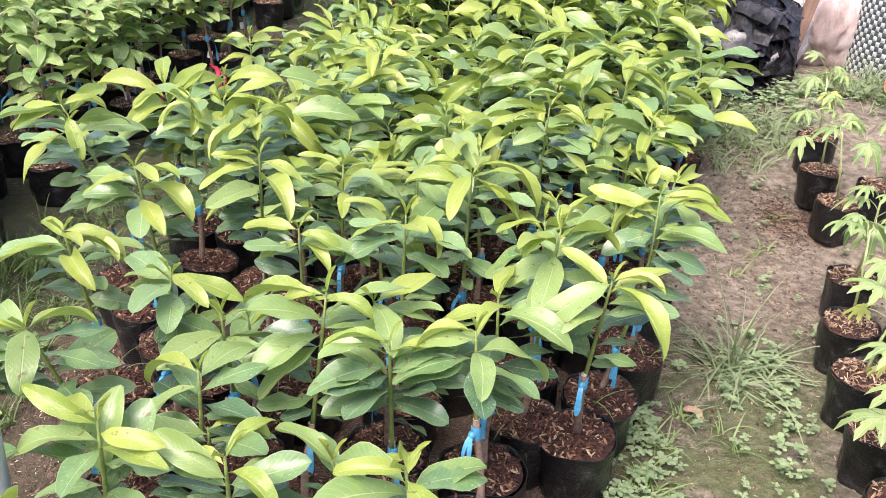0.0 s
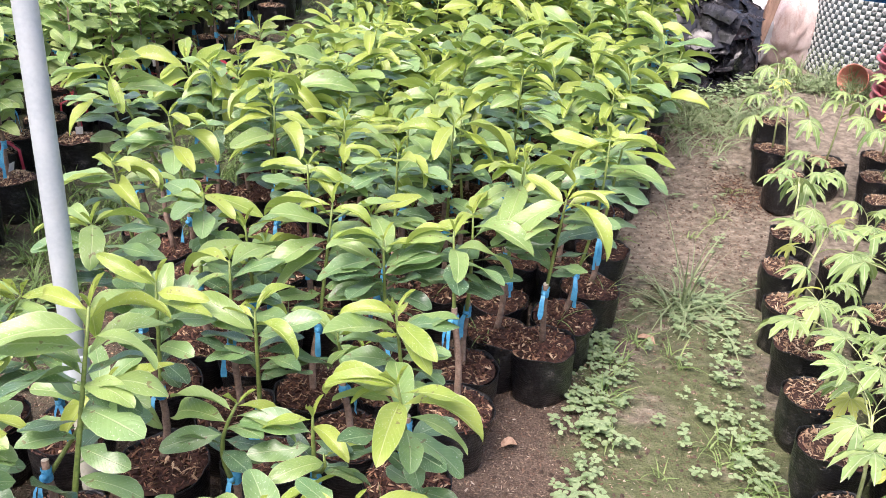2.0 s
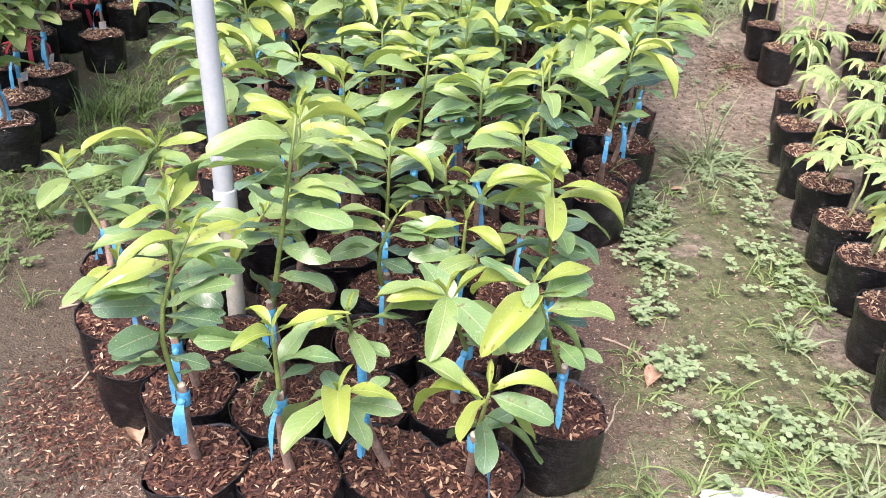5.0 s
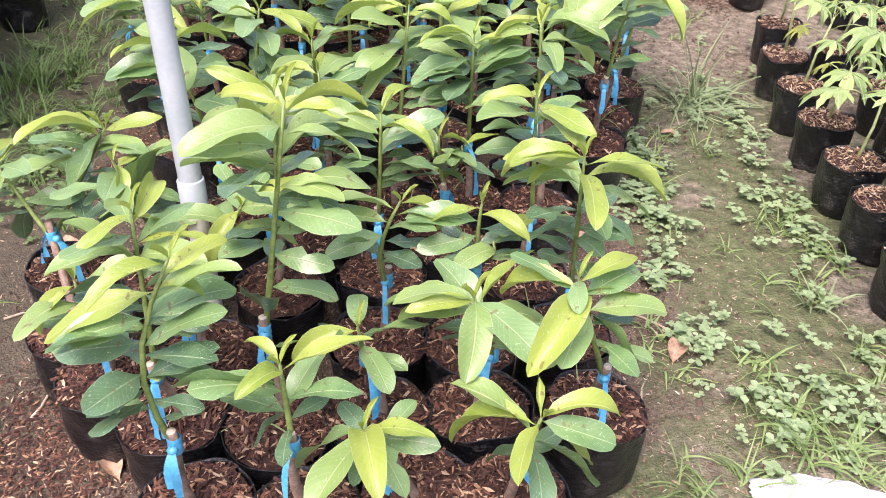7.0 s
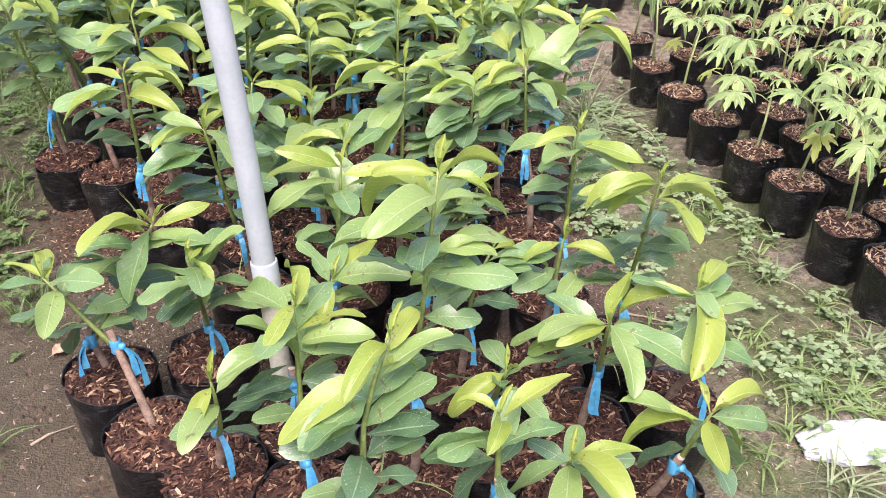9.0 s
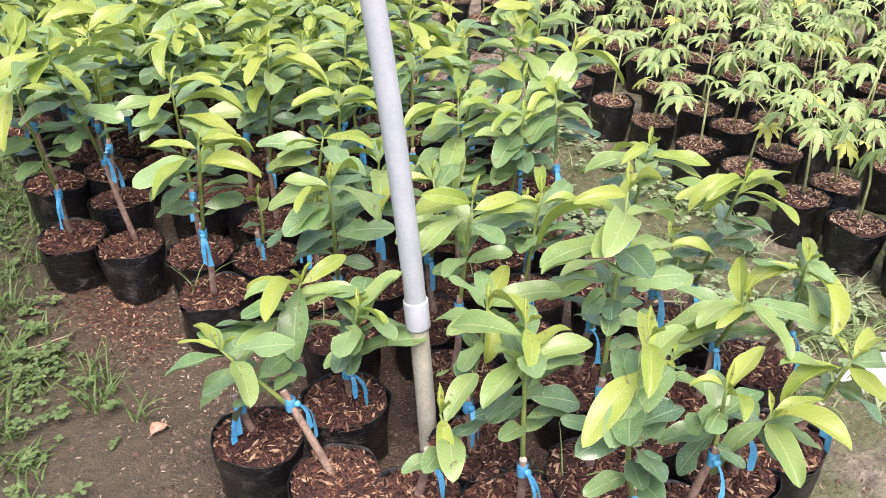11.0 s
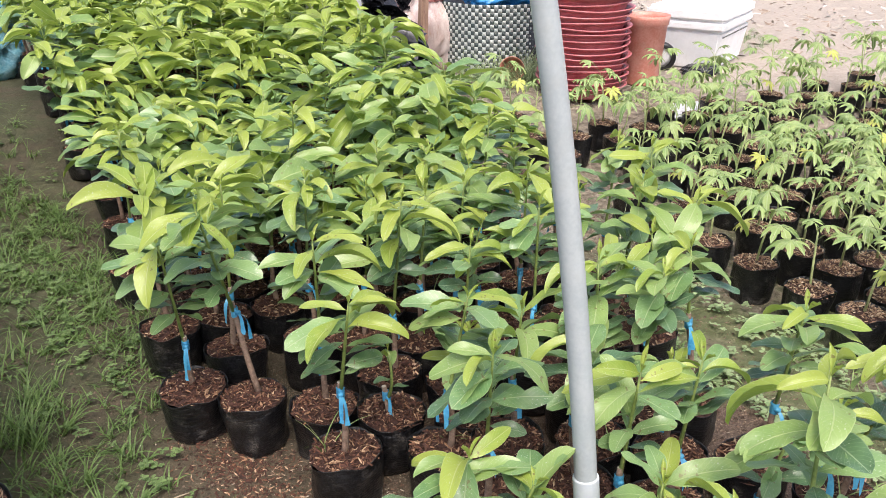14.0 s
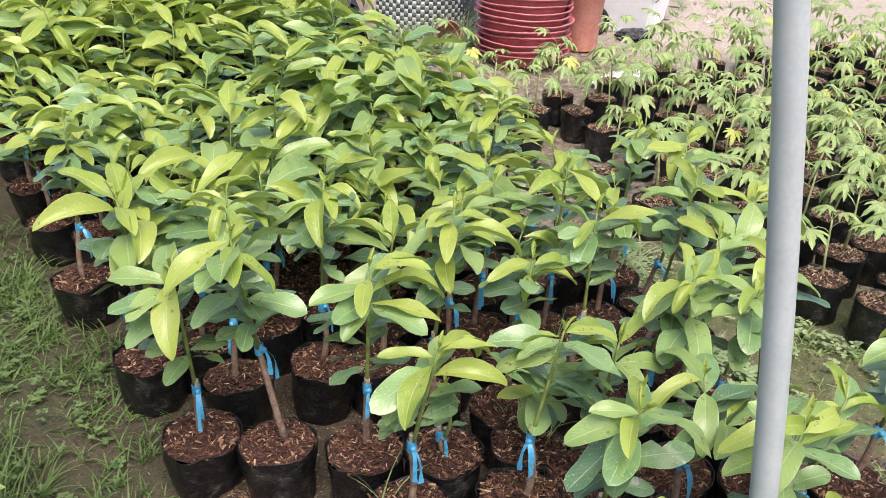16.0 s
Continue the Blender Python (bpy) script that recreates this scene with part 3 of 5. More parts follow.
        v, f = tube([fork(t) for t in (0, 0.3, 0.65, 1.0)], [0.0042, 0.0038, 0.0032, 0.002], 7)
        piece("shoot", finish("shoot", v, f, SHOOT), root)
        dress(fork, rng.randrange(5, 8), 0.25, flush)
    for k in range(2):
        m = leaf_pose(top - Vector((0, 0, 0.004)), spin + k * 2.6, rng.uniform(0.7, 1.3), 0, rng.uniform(0.7, 1.1))
        if not joined:
            piece("leaf", LEAVES["bud"][0], root, m)
    if joined:
        piece("crown", close_bag("crown", bag, tones), root)
    return root


BED = "grafted saplings in the bed"
SAP_LABEL = "grafted sapling with glossy leaves and blue tape in black bag"
placed, facing = [], random.Random(4)


def bed_sapling(x, y, graft, tip, leaves, bow=(0, 0, 0)):
    """A sapling of the front rows: bag, graft, tip, and its outer leaves (tone, place along the shoot, bearing, rise, length)."""
    tagged(sapling(x, y, tip[2], seed=3000 + len(placed), spin=radians(-105) + facing.gauss(0, 0.5), twin=0.0, leaf_size=0.8 if y < 1.2 else 0.9, known=(graft, tip, bow, leaves)), SAP_LABEL, "potted plant", BED)
    placed.append((x, y))


bed_sapling(-0.812, 0.505, (-0.815, 0.48, 0.325), (-0.784, 0.522, 0.62), [("o", 0.45, -121, 15, 0.115), ("o", 0.3, -120, 18, 0.115), ("o", 0.42, 1, 22, 0.115), ("m", 0.58, 5, 20, 0.125), ("m", 0.72, 31, -5, 0.132), ("m", 0.66, -148, 15, 0.127), ("y", 0.86, -2, -22, 0.063)], (-0.04, -0.006, 0))
bed_sapling(-0.858, 0.705, (-0.869, 0.68, 0.28), (-0.86, 0.705, 0.585), [("f", 0.66, -168, 50, 0.137), ("y", 0.81, -2, 0, 0.114), ("y", 0.96, 64, -43, 0.078), ("f", 0.91, 105, -13, 0.145), ("m", 0.56, -23, 24, 0.125), ("f", 0.75, -26, 9, 0.123), ("o", 0.53, -26, -19, 0.115)])
bed_sapling(-0.636, 0.455, (-0.648, 0.438, 0.34), (-0.655, 0.44, 0.495), [("m", 0.69, -162, 24, 0.134), ("m", 0.5, 46, 33, 0.102), ("o", 0.5, 147, -57, 0.115), ("y", 0.99, 134, 7, 0.062), ("y", 0.91, -119, 9, 0.086), ("o", 0.37, 26, 6, 0.065)])
bed_sapling(-0.468, 0.485, (-0.51, 0.454, 0.3), (-0.553, 0.395, 0.403), [("m", 0.99, 157, -46, 0.147), ("y", 0.93, -93, 9, 0.14), ("m", 0.81, -65, -16, 0.104), ("o", 0.78, 118, 3, 0.073)])
bed_sapling(-0.505, 0.665, (-0.526, 0.66, 0.295), (-0.541, 0.6, 0.41), [("m", 0.97, 83, -1, 0.091), ("m", 0.61, 39, -7, 0.05), ("m", 0.69, -127, 35, 0.082)])
bed_sapling(-0.685, 0.665, (-0.685, 0.66, 0.37), (-0.625, 0.7, 0.75), [("f", 0.66, -28, 0, 0.107), ("m", 0.56, -29, -8, 0.113), ("m", 0.23, -3, -17, 0.111), ("o", 0.1, -103, 53, 0.129), ("y", 0.89, 110, -34, 0.177), ("f", 0.7, 161, 0, 0.153), ("f", 0.62, -6, 6, 0.14), ("m", 0.56, -33, 2, 0.144), ("f", 0.75, 153, -9, 0.15)])
bed_sapling(-0.315, 0.445, (-0.325, 0.403, 0.28), (-0.312, 0.368, 0.418), [("y", 0.86, 147, -31, 0.14), ("y", 0.99, -5, -4, 0.113), ("y", 0.97, 4, -52, 0.14), ("m", 0.61, -9, -45, 0.145), ("m", 0.96, -12, -18, 0.113), ("o", 0.4, 119, -49, 0.115)])
bed_sapling(-0.322, 0.65, (-0.31, 0.639, 0.296), (-0.366, 0.569, 0.473), [("f", 0.99, 142, -25, 0.178), ("f", 0.99, -107, -22, 0.14), ("f", 0.97, 168, -6, 0.126), ("m", 0.97, -58, -11, 0.153)])
bed_sapling(-0.115, 0.62, (-0.14, 0.56, 0.3), (-0.222, 0.53, 0.525), [("m", 0.99, -108, -7, 0.072), ("m", 0.75, -121, -3, 0.142), ("y", 0.86, -130, -14, 0.171), ("y", 0.88, 15, -27, 0.14), ("m", 0.69, -10, -51, 0.125), ("m", 0.88, 145, 15, 0.121)])
bed_sapling(-0.24, 1.545, (-0.245, 1.53, 0.34), (-0.265, 1.455, 0.6), [("f", 0.99, -73, -7, 0.17)])
bed_sapling(-0.12, 0.825, (-0.117, 0.815, 0.28), (-0.165, 0.72, 0.622), [("y", 0.89, -99, -1, 0.156), ("y", 0.99, 151, -36, 0.109), ("m", 0.67, -14, -34, 0.125), ("y", 0.99, 159, -24, 0.14)])
bed_sapling(-0.14, 1.03, (-0.15, 1.0, 0.33), (-0.18, 0.955, 0.622), [("y", 0.93, -59, -5, 0.143), ("y", 0.89, -60, -13, 0.135)])
bed_sapling(-0.455, 1.07, (-0.46, 1.06, 0.31), (-0.455, 1.03, 0.565), [("f", 0.74, 160, 8, 0.122), ("f", 0.62, 52, -4, 0.14), ("o", 0.51, -161, 31, 0.135), ("o", 0.4, -16, 14, 0.123), ("o", 0.62, 26, -26, 0.173)])
bed_sapling(-0.21, 1.37, (-0.215, 1.345, 0.32), (-0.225, 1.3, 0.605), [("f", 0.72, 161, 17, 0.136), ("m", 0.75, 6, 19, 0.086), ("m", 0.56, -143, 33, 0.138), ("o", 0.54, -36, 33, 0.121)])
bed_sapling(-0.385, 1.36, (-0.38, 1.37, 0.33), (-0.35, 1.41, 0.64), [("f", 0.66, -138, -26, 0.154)])
bed_sapling(-1.07, 0.985, (-1.1, 1.075, 0.31), (-1.192, 1.147, 0.445), [("y", 0.99, 142, 12, 0.079), ("m", 0.91, 160, -10, 0.116), ("m", 0.72, 147, -46, 0.125), ("o", 0.43, 133, -60, 0.115), ("m", 0.93, -50, 16, 0.143), ("m", 0.99, 85, -4, 0.087)])
bed_sapling(-0.91, 1.16, (-0.918, 1.143, 0.25), (-0.951, 1.045, 0.485), [("m", 0.54, -39, 59, 0.162), ("m", 0.29, -46, 19, 0.17), ("m", 0.26, -138, 45, 0.125), ("f", 0.58, -21, 52, 0.169)])
bed_sapling(-1.116, 1.19, (-1.138, 1.208, 0.24), (-0.985, 1.185, 0.485), [("f", 0.99, 165, -3, 0.115), ("y", 0.97, -145, 10, 0.17), ("m", 0.99, -135, -48, 0.154)])
bed_sapling(-0.809, 0.866, (-0.825, 0.868, 0.282), (-0.72, 0.925, 0.445), [("m", 0.94, 112, 34, 0.103), ("m", 0.85, 121, -13, 0.109), ("m", 0.99, 57, 16, 0.093), ("f", 0.97, -38, 11, 0.152)])
bed_sapling(-0.67, 1.07, (-0.665, 1.065, 0.34), (-0.648, 1.05, 0.605), [("y", 0.81, -26, 6, 0.14), ("y", 0.99, 141, -16, 0.162), ("f", 0.56, 90, 50, 0.149), ("m", 0.45, 60, 42, 0.161)])
bed_sapling(-0.91, 1.73, (-0.93, 1.715, 0.35), (-0.94, 1.645, 0.625), [("y", 0.86, -158, -16, 0.166), ("y", 0.74, -66, -8, 0.15), ("y", 0.96, 33, -35, 0.077), ("y", 0.99, -4, -30, 0.14)])
bed_sapling(-0.962, 2.11, (-0.983, 2.147, 0.42), (-1.095, 2.065, 0.765), [("y", 0.91, -55, -51, 0.123), ("y", 0.99, 173, -25, 0.166)])
bed_sapling(-1.07, 2.28, (-1.092, 2.25, 0.312), (-1.15, 2.205, 0.665), [("y", 0.94, -129, -37, 0.185)])
bed_sapling(-0.72, 1.57, (-0.715, 1.56, 0.33), (-0.679, 1.529, 0.6), [("f", 0.93, 163, -7, 0.114), ("y", 0.99, -7, -19, 0.156)])
bed_sapling(-0.77, 1.37, (-0.79, 1.34, 0.33), (-0.85, 1.265, 0.625), [("f", 0.99, 136, 5, 0.093), ("o", 0.89, 164, -31, 0.167), ("f", 0.99, -71, -21, 0.137), ("f", 0.99, 137, -23, 0.14)])
bed_sapling(0.215, 1.63, (0.187, 1.548, 0.365), (0.203, 1.497, 0.647), [("f", 0.97, -167, -36, 0.171), ("y", 0.96, -53, -32, 0.179)])
bed_sapling(-0.22, 1.74, (-0.22, 1.74, 0.34), (-0.217, 1.74, 0.655), [("m", 0.83, -165, -21, 0.147), ("m", 0.83, -4, -7, 0.132)])
bed_sapling(-0.07, 1.95, (-0.07, 1.945, 0.34), (-0.068, 1.93, 0.685), [("y", 0.99, -110, -19, 0.167), ("y", 0.99, -31, -33, 0.162)])
bed_sapling(-0.555, 1.5, (-0.558, 1.49, 0.33), (-0.566, 1.459, 0.55), [("f", 0.68, 148, -11, 0.168), ("f", 0.73, -42, -12, 0.131)])
bed_sapling(-0.455, 1.8, (-0.456, 1.791, 0.33), (-0.46, 1.762, 0.6), [("y", 0.85, -157, -11, 0.098), ("y", 0.84, -47, -12, 0.119), ("f", 0.82, 43, -12, 0.139)])
bed_sapling(-0.83, 1.95, (-0.84, 1.938, 0.34), (-0.869, 1.903, 0.675), [("y", 0.8, -31, -11, 0.174), ("y", 0.74, -55, -11, 0.163), ("y", 0.99, -49, 2, 0.131), ("f", 0.75, -156, -12, 0.132)])
bed_sapling(-0.585, 1.97, (-0.583, 1.957, 0.34), (-0.575, 1.917, 0.715), [("y", 0.81, -53, -12, 0.175), ("y", 0.7, -137, -11, 0.155), ("y", 0.92, -146, -12, 0.155), ("f", 0.78, 58, -11, 0.149)])
bed_sapling(0.085, 1.68, (0.091, 1.667, 0.34), (0.111, 1.627, 0.69), [("y", 0.91, -59, -12, 0.113), ("f", 0.77, -144, -11, 0.134), ("f", 0.83, 110, -12, 0.138)])
bed_sapling(0.15, 2.39, (0.152, 2.379, 0.34), (0.159, 2.346, 0.735), [("y", 0.84, -23, -11, 0.169), ("y", 0.96, -162, -11, 0.175), ("y", 0.72, -49, -11, 0.175), ("f", 0.79, 112, -11, 0.152)])
bed_sapling(0.53, 2.63, (0.527, 2.619, 0.34), (0.519, 2.585, 0.63), [("y", 0.84, -113, -11, 0.156), ("y", 0.83, -25, -11, 0.146)])
bed_sapling(0.4, 1.99, (0.41, 1.989, 0.34), (0.44, 1.985, 0.67), [("y", 0.84, -16, -12, 0.165), ("f", 0.55, 25, -15, 0.141), ("f", 0.84, -76, -11, 0.153), ("y", 0.87, -148, -11, 0.127)])
bed_sapling(-0.86, 3.22, (-0.862, 3.211, 0.34), (-0.867, 3.183, 0.695), [("y", 0.8, -90, -12, 0.146), ("y", 0.81, -146, -11, 0.127), ("f", 0.87, 30, -12, 0.127)])
bed_sapling(-0.37, 2.86, (-0.367, 2.853, 0.34), (-0.357, 2.832, 0.76), [("y", 0.83, -44, -11, 0.14), ("y", 0.94, -98, -12, 0.159), ("f", 0.79, 131, -12, 0.155)])
bed_sapling(-0.66, 2.3, (-0.659, 2.295, 0.34), (-0.655, 2.28, 0.7), [("y", 0.94, -81, -12, 0.114), ("y", 0.83, 155, -12, 0.117), ("f", 0.82, 19, -11, 0.114)])
bed_sapling(-0.875, 2.4, (-0.874, 2.397, 0.34), (-0.87, 2.39, 0.7), [("y", 0.83, -62, -12, 0.116), ("y", 0.94, 136, -11, 0.112), ("f", 0.8, -134, -12, 0.117)])
bed_sapling(-0.05, 1.315, (-0.055, 1.319, 0.4), (-0.07, 1.33, 0.62), [("f", 0.91, -175, -12, 0.119), ("m", 0.68, -26, -11, 0.131), ("f", 0.81, -86, -12, 0.121)])
bed_sapling(-0.4, 2.07, (-0.398, 2.062, 0.34), (-0.39, 2.04, 0.65), [("y", 0.76, -84, -11, 0.118), ("y", 0.86, 156, -11, 0.121), ("f", 0.79, -8, -12, 0.105)])
bed_sapling(-0.21, 2.1, (-0.208, 2.095, 0.34), (-0.2, 2.08, 0.64), [("y", 0.74, -84, -11, 0.117), ("f", 0.78, 9, -11, 0.105)])
# their neighbours: place, height of the tip, lean of the tip
SECOND = [(-0.48, 0.87, 0.50, 0.035, -0.05), (-0.31, 0.82, 0.50, 0, -0.03), (-0.985, 0.835, 0.415, 0.0, -0.06)]
THIRD = [(-0.56, 1.27, 0.55, 0, 0), (-0.02, 1.49, 0.6, 0, 0), (-0.56, 1.655, 0.42, 0, 0), (-0.72, 1.8, 0.35, 0, 0), (0.29, 1.8, 0.72, 0.06, -0.02)]
FOURTH = [(0.11, 1.87, 0.6, 0, 0), (-0.26, 1.93, 0.56, 0, 0)]
for row, leaf_size in ((SECOND, 0.74), (THIRD, 0.95), (FOURTH, 1.04)):
    for x, y, h, dx, dy in row:
        tagged(sapling(x, y, h, (dx, dy), 100 + len(placed), radians(-105) + facing.gauss(0, 0.5), leaf_size=leaf_size), SAP_LABEL, "potted plant", BED)
        placed.append((x, y))


NEAR_BED = [(-0.9, 0.5), (-1.0, 0.95), (-0.95, 1.25), (-0.72, 1.4), (-0.72, 1.55), (-0.9, 1.75), (-1.1, 2.1), (0.4, 2.1), (0.16, 1.5), (-0.02, 1.2), (-0.05, 0.6), (-0.2, 0.5)]


def inside(x, y, poly):
    hit = False
    for (x0, y0), (x1, y1) in zip(poly, poly[1:] + poly[:1]):
        if (y0 > y) != (y1 > y) and x < (x1 - x0) * (y - y0) / (y1 - y0) + x0:
            hit = not hit
    return hit


def in_bed(x, y):
    left = -1.16 + max(0, y - 2.0) * 0.175 + 0.13 * min(1, max(0, (y - 2.6) / 0.5))
    right = 0.41 + (y - 1.95) * 0.32
    return 2.0 < y < 6.8 and left + (0.12 if y < 2.2 else 0) < x < right or inside(x, y, NEAR_BED)


fill = random.Random(11)
# The last seven, for the far rows: extra young leaves stand in for skylight.
SPARE = [sapling(0, -40 - k, fill.uniform(0.52, 0.7), (fill.uniform(-0.04, 0.04), fill.uniform(-0.04, 0.04)), 500 + k, joined=True, full=1.0, flush=0.24 if k < 7 else 0.42, twin=0.8, broad=1.12) for k in range(14)]
cb, sb = math.cos(radians(-15)), math.sin(radians(-15))
used_spare = set()
for j in range(-8, 42):
    for i in range(-12, 14):
        u, w = i * 0.187 + fill.uniform(-0.02, 0.02) + (j % 2) * 0.09, j * 0.178 + 1.6 + fill.uniform(-0.02, 0.02)
        x, y = u * cb - w * sb - 0.62, u * sb + w * cb
        if not in_bed(x, y) or any((x - a) ** 2 + (y - b) ** 2 < 0.0245 for a, b in placed):
            continue
        placed.append((x, y))
        if y > 2.4 and not in_bed(x - 0.17, y):
            # the edge row leans out over the lane or the aisle
            out = -1 if x < 0.1 + y * 0.05 else 1
            tagged(sapling(x, y, fill.uniform(0.52, 0.66), (out * fill.uniform(0.04, 0.12), fill.uniform(-0.05, 0.02)), 2000 + len(placed), joined=y > 3.4, twin=0.9, flush=0.3, broad=1.12, full=1.15), SAP_LABEL, "potted plant", BED)
        elif y < 2.7:
            tagged(sapling(x, y, (fill.uniform(0.5, 0.66) if y > 1.7 else fill.uniform(0.4, 0.52)), (fill.uniform(-0.04, 0.04), fill.uniform(-0.04, 0.04)), 1000 + len(placed), twin=0.7 if y > 1.4 else 0.25, flush=0.22 if y > 1.4 else 0.16, broad=1.12 if y > 1.7 else 0.9), SAP_LABEL, "potted plant", BED)
        else:
            k = fill.randrange(7) if y < 4.0 else fill.randrange(7, 14)
            m = Matrix.Translation((x, y, rise(x, y))) @ Matrix.Rotation(fill.uniform(0, 6.28), 4, "Z")
            if k in used_spare:
                tagged(copy_thing(SPARE[k], m), SAP_LABEL, "potted plant", BED)
            else:
                used_spare.add(k)
                SPARE[k].matrix_basis = m
                tagged(SPARE[k], SAP_LABEL, "potted plant", BED)


# ---- papaya seedlings ----
def papaya_leaf(rng, size, yellow=False):
    """A drooping palmate leaf on its stalk, hanging from the origin along +x."""
    bag = new_bag()
    reach = size * rng.uniform(0.9, 1.7)
    pts = [Vector((reach * t, 0, reach * (0.55 * t - 0.45 * t * t))) for t in (0, 0.3, 0.65, 1)]
    v, f = tube(pts, [0.0022, 0.0019, 0.0017, 0.0015], 5, False)
    add(bag, v, f, None, None, 1)
    end, sag = pts[-1], rng.uniform(0.5, 1.15)
    tilt = Matrix.Translation(end) @ Matrix.Rotation(rng.uniform(0.15, 0.75), 4, "Y")
    for k in range(7):
        g = (k - 3) * 0.66 + rng.uniform(-0.06, 0.06)
        ln = size * (1.0 - 0.11 * abs(k - 3)) * rng.uniform(0.88, 1.1)
        verts, uvs = [], []
        for turn, far in ((0, 0.0), (0, 0.42), (0, 0.75), (0, 1.0), (-0.34, 0.46), (-0.29, 0.64), (-0.17, 0.68), (-0.15, 0.85), (0.34, 0.46), (0.29, 0.64), (0.17, 0.68), (0.15, 0.85)):
            r = ln * far
            lift = (0.10 if turn else 0.0) * r - sag * r * r / size + rng.uniform(-0.02, 0.02) * r
            verts.append((r * math.cos(g + turn), r * math.sin(g + turn), lift))
            uvs.append((far, 0.5 + turn))
        add(bag, verts, [(0, 1, 4), (4, 1, 5), (5, 1, 6), (6, 1, 2), (6, 2, 7), (7, 2, 3), (0, 8, 1), (8, 9, 1), (9, 10, 1), (10, 2, 1), (10, 11, 2), (11, 3, 2)], uvs, tilt, 0)
    return close_bag("leaf", bag, [PAPAYA_YELLOW if yellow else PAPAYA, PSTEM])


pr = random.Random(21)
PAPAYA_LEAVES = [papaya_leaf(pr, pr.uniform(0.076, 0.108)) for _ in range(10)]
PAPAYA_YELLOWS = [papaya_leaf(pr, 0.06, True) for _ in range(2)]


SLIM = Matrix.Diagonal((0.9, 0.9, 1.0, 1.0))


def papaya(seed, height):
    rng = random.Random(seed)
    root = new("papaya_seedling")
    piece("plastic_pot", rng.choice(POTS), root, SLIM @ Matrix.Rotation(rng.uniform(0, 6.28), 4, "Z"))
    piece("soil", rng.choice(DRY_SOILS), root, SLIM @ Matrix.Rotation(rng.uniform(0, 6.28), 4, "Z"))
    lean = Vector((rng.uniform(-0.05, 0.05), rng.uniform(-0.05, 0.05), 0))
    low, top = Vector((0, 0, POT_H - 0.02)), Vector((0, 0, height)) + lean
    mid = low.lerp(top, 0.5) + Vector((rng.uniform(-0.012, 0.012), rng.uniform(-0.012, 0.012), 0))
    v, f = tube([low, mid, top], [0.0052, 0.0042, 0.003], 8)
    piece("stem", finish("stem", v, f, PSTEM), root)
    count = rng.randrange(3, 6)
    for k in range(count):
        rank = (k + 0.5) / count
        at = mid.lerp(top, 0.45 + 0.55 * rank)
        az = k * 2.4 + rng.uniform(-0.4, 0.4)
        me = rng.choice(PAPAYA_YELLOWS) if k == 0 and rng.random() < 0.3 else rng.choice(PAPAYA_LEAVES)
        piece("leaf", me, root, leaf_pose(at, az, 0.1 + 0.75 * rank, rng.uniform(-0.3, 0.3), (1.15 - 0.5 * rank) * rng.uniform(0.8, 1.1)))
    for k in range(2):
        piece("leaf", rng.choice(PAPAYA_LEAVES), root, leaf_pose(top, rng.uniform(0, 6.28), rng.uniform(0.6, 1.1), 0, rng.uniform(0.35, 0.55)))
    return tagged(root, "pale green papaya seedling in a black bag of husk", "potted plant", "papaya seedlings")


PAP = [papaya(40 + k, pr.uniform(0.31, 0.48)) for k in range(14)]
pap_first = set()
PAPAYA_PLOT = [(0.66, 0.45), (0.80, 1.0), (1.05, 1.93), (1.42, 2.55), (1.66, 2.95), (1.6, 3.5), (2.0, 3.32), (2.9, 3.0), (3.8, 2.75), (4.6, 2.55), (4.6, 1.8), (2.2, 0.8), (1.3, 0.45)]


# the two rows along the aisle stand free; the rest fill the plot
seedlings = [(1.11, 2.2), (1.03, 1.93), (0.975, 1.69), (0.91, 1.435), (0.865, 1.22), (0.80, 0.975), (0.755, 0.775), (1.25, 2.5), (1.43, 3.08), (1.45, 3.33), (1.53, 3.6),
             (1.34, 2.24), (1.31, 1.88), (1.235, 1.64), (1.165, 1.45), (1.07, 1.21), (0.97, 0.95), (1.51, 1.9), (1.5, 1.6), (1.35, 1.39), (1.28, 1.18)]
for j in range(-30, 40):
    for i in range(-30, 40):
        u, w = i * 0.215 + pr.uniform(-0.025, 0.025), j * 0.22 + pr.uniform(-0.025, 0.025) + (i % 2) * 0.1
        x, y = u * cb - w * sb + 0.90, u * sb + w * cb + 1.22
        if inside(x, y, PAPAYA_PLOT) and pr.random() > 0.1 and all((x - a) ** 2 + (y - b) ** 2 > 0.036 for a, b in seedlings):
            seedlings.append((x, y))
for x, y in seedlings:
    k = pr.randrange(len(PAP))
    m = Matrix.Translation((x, y, rise(x, y))) @ Matrix.Rotation(pr.uniform(0, 6.28), 4, "Z")
    if k in pap_first:
        copy_thing(PAP[k], m)
    else:
        pap_first.add(k)
        PAP[k].matrix_basis = m


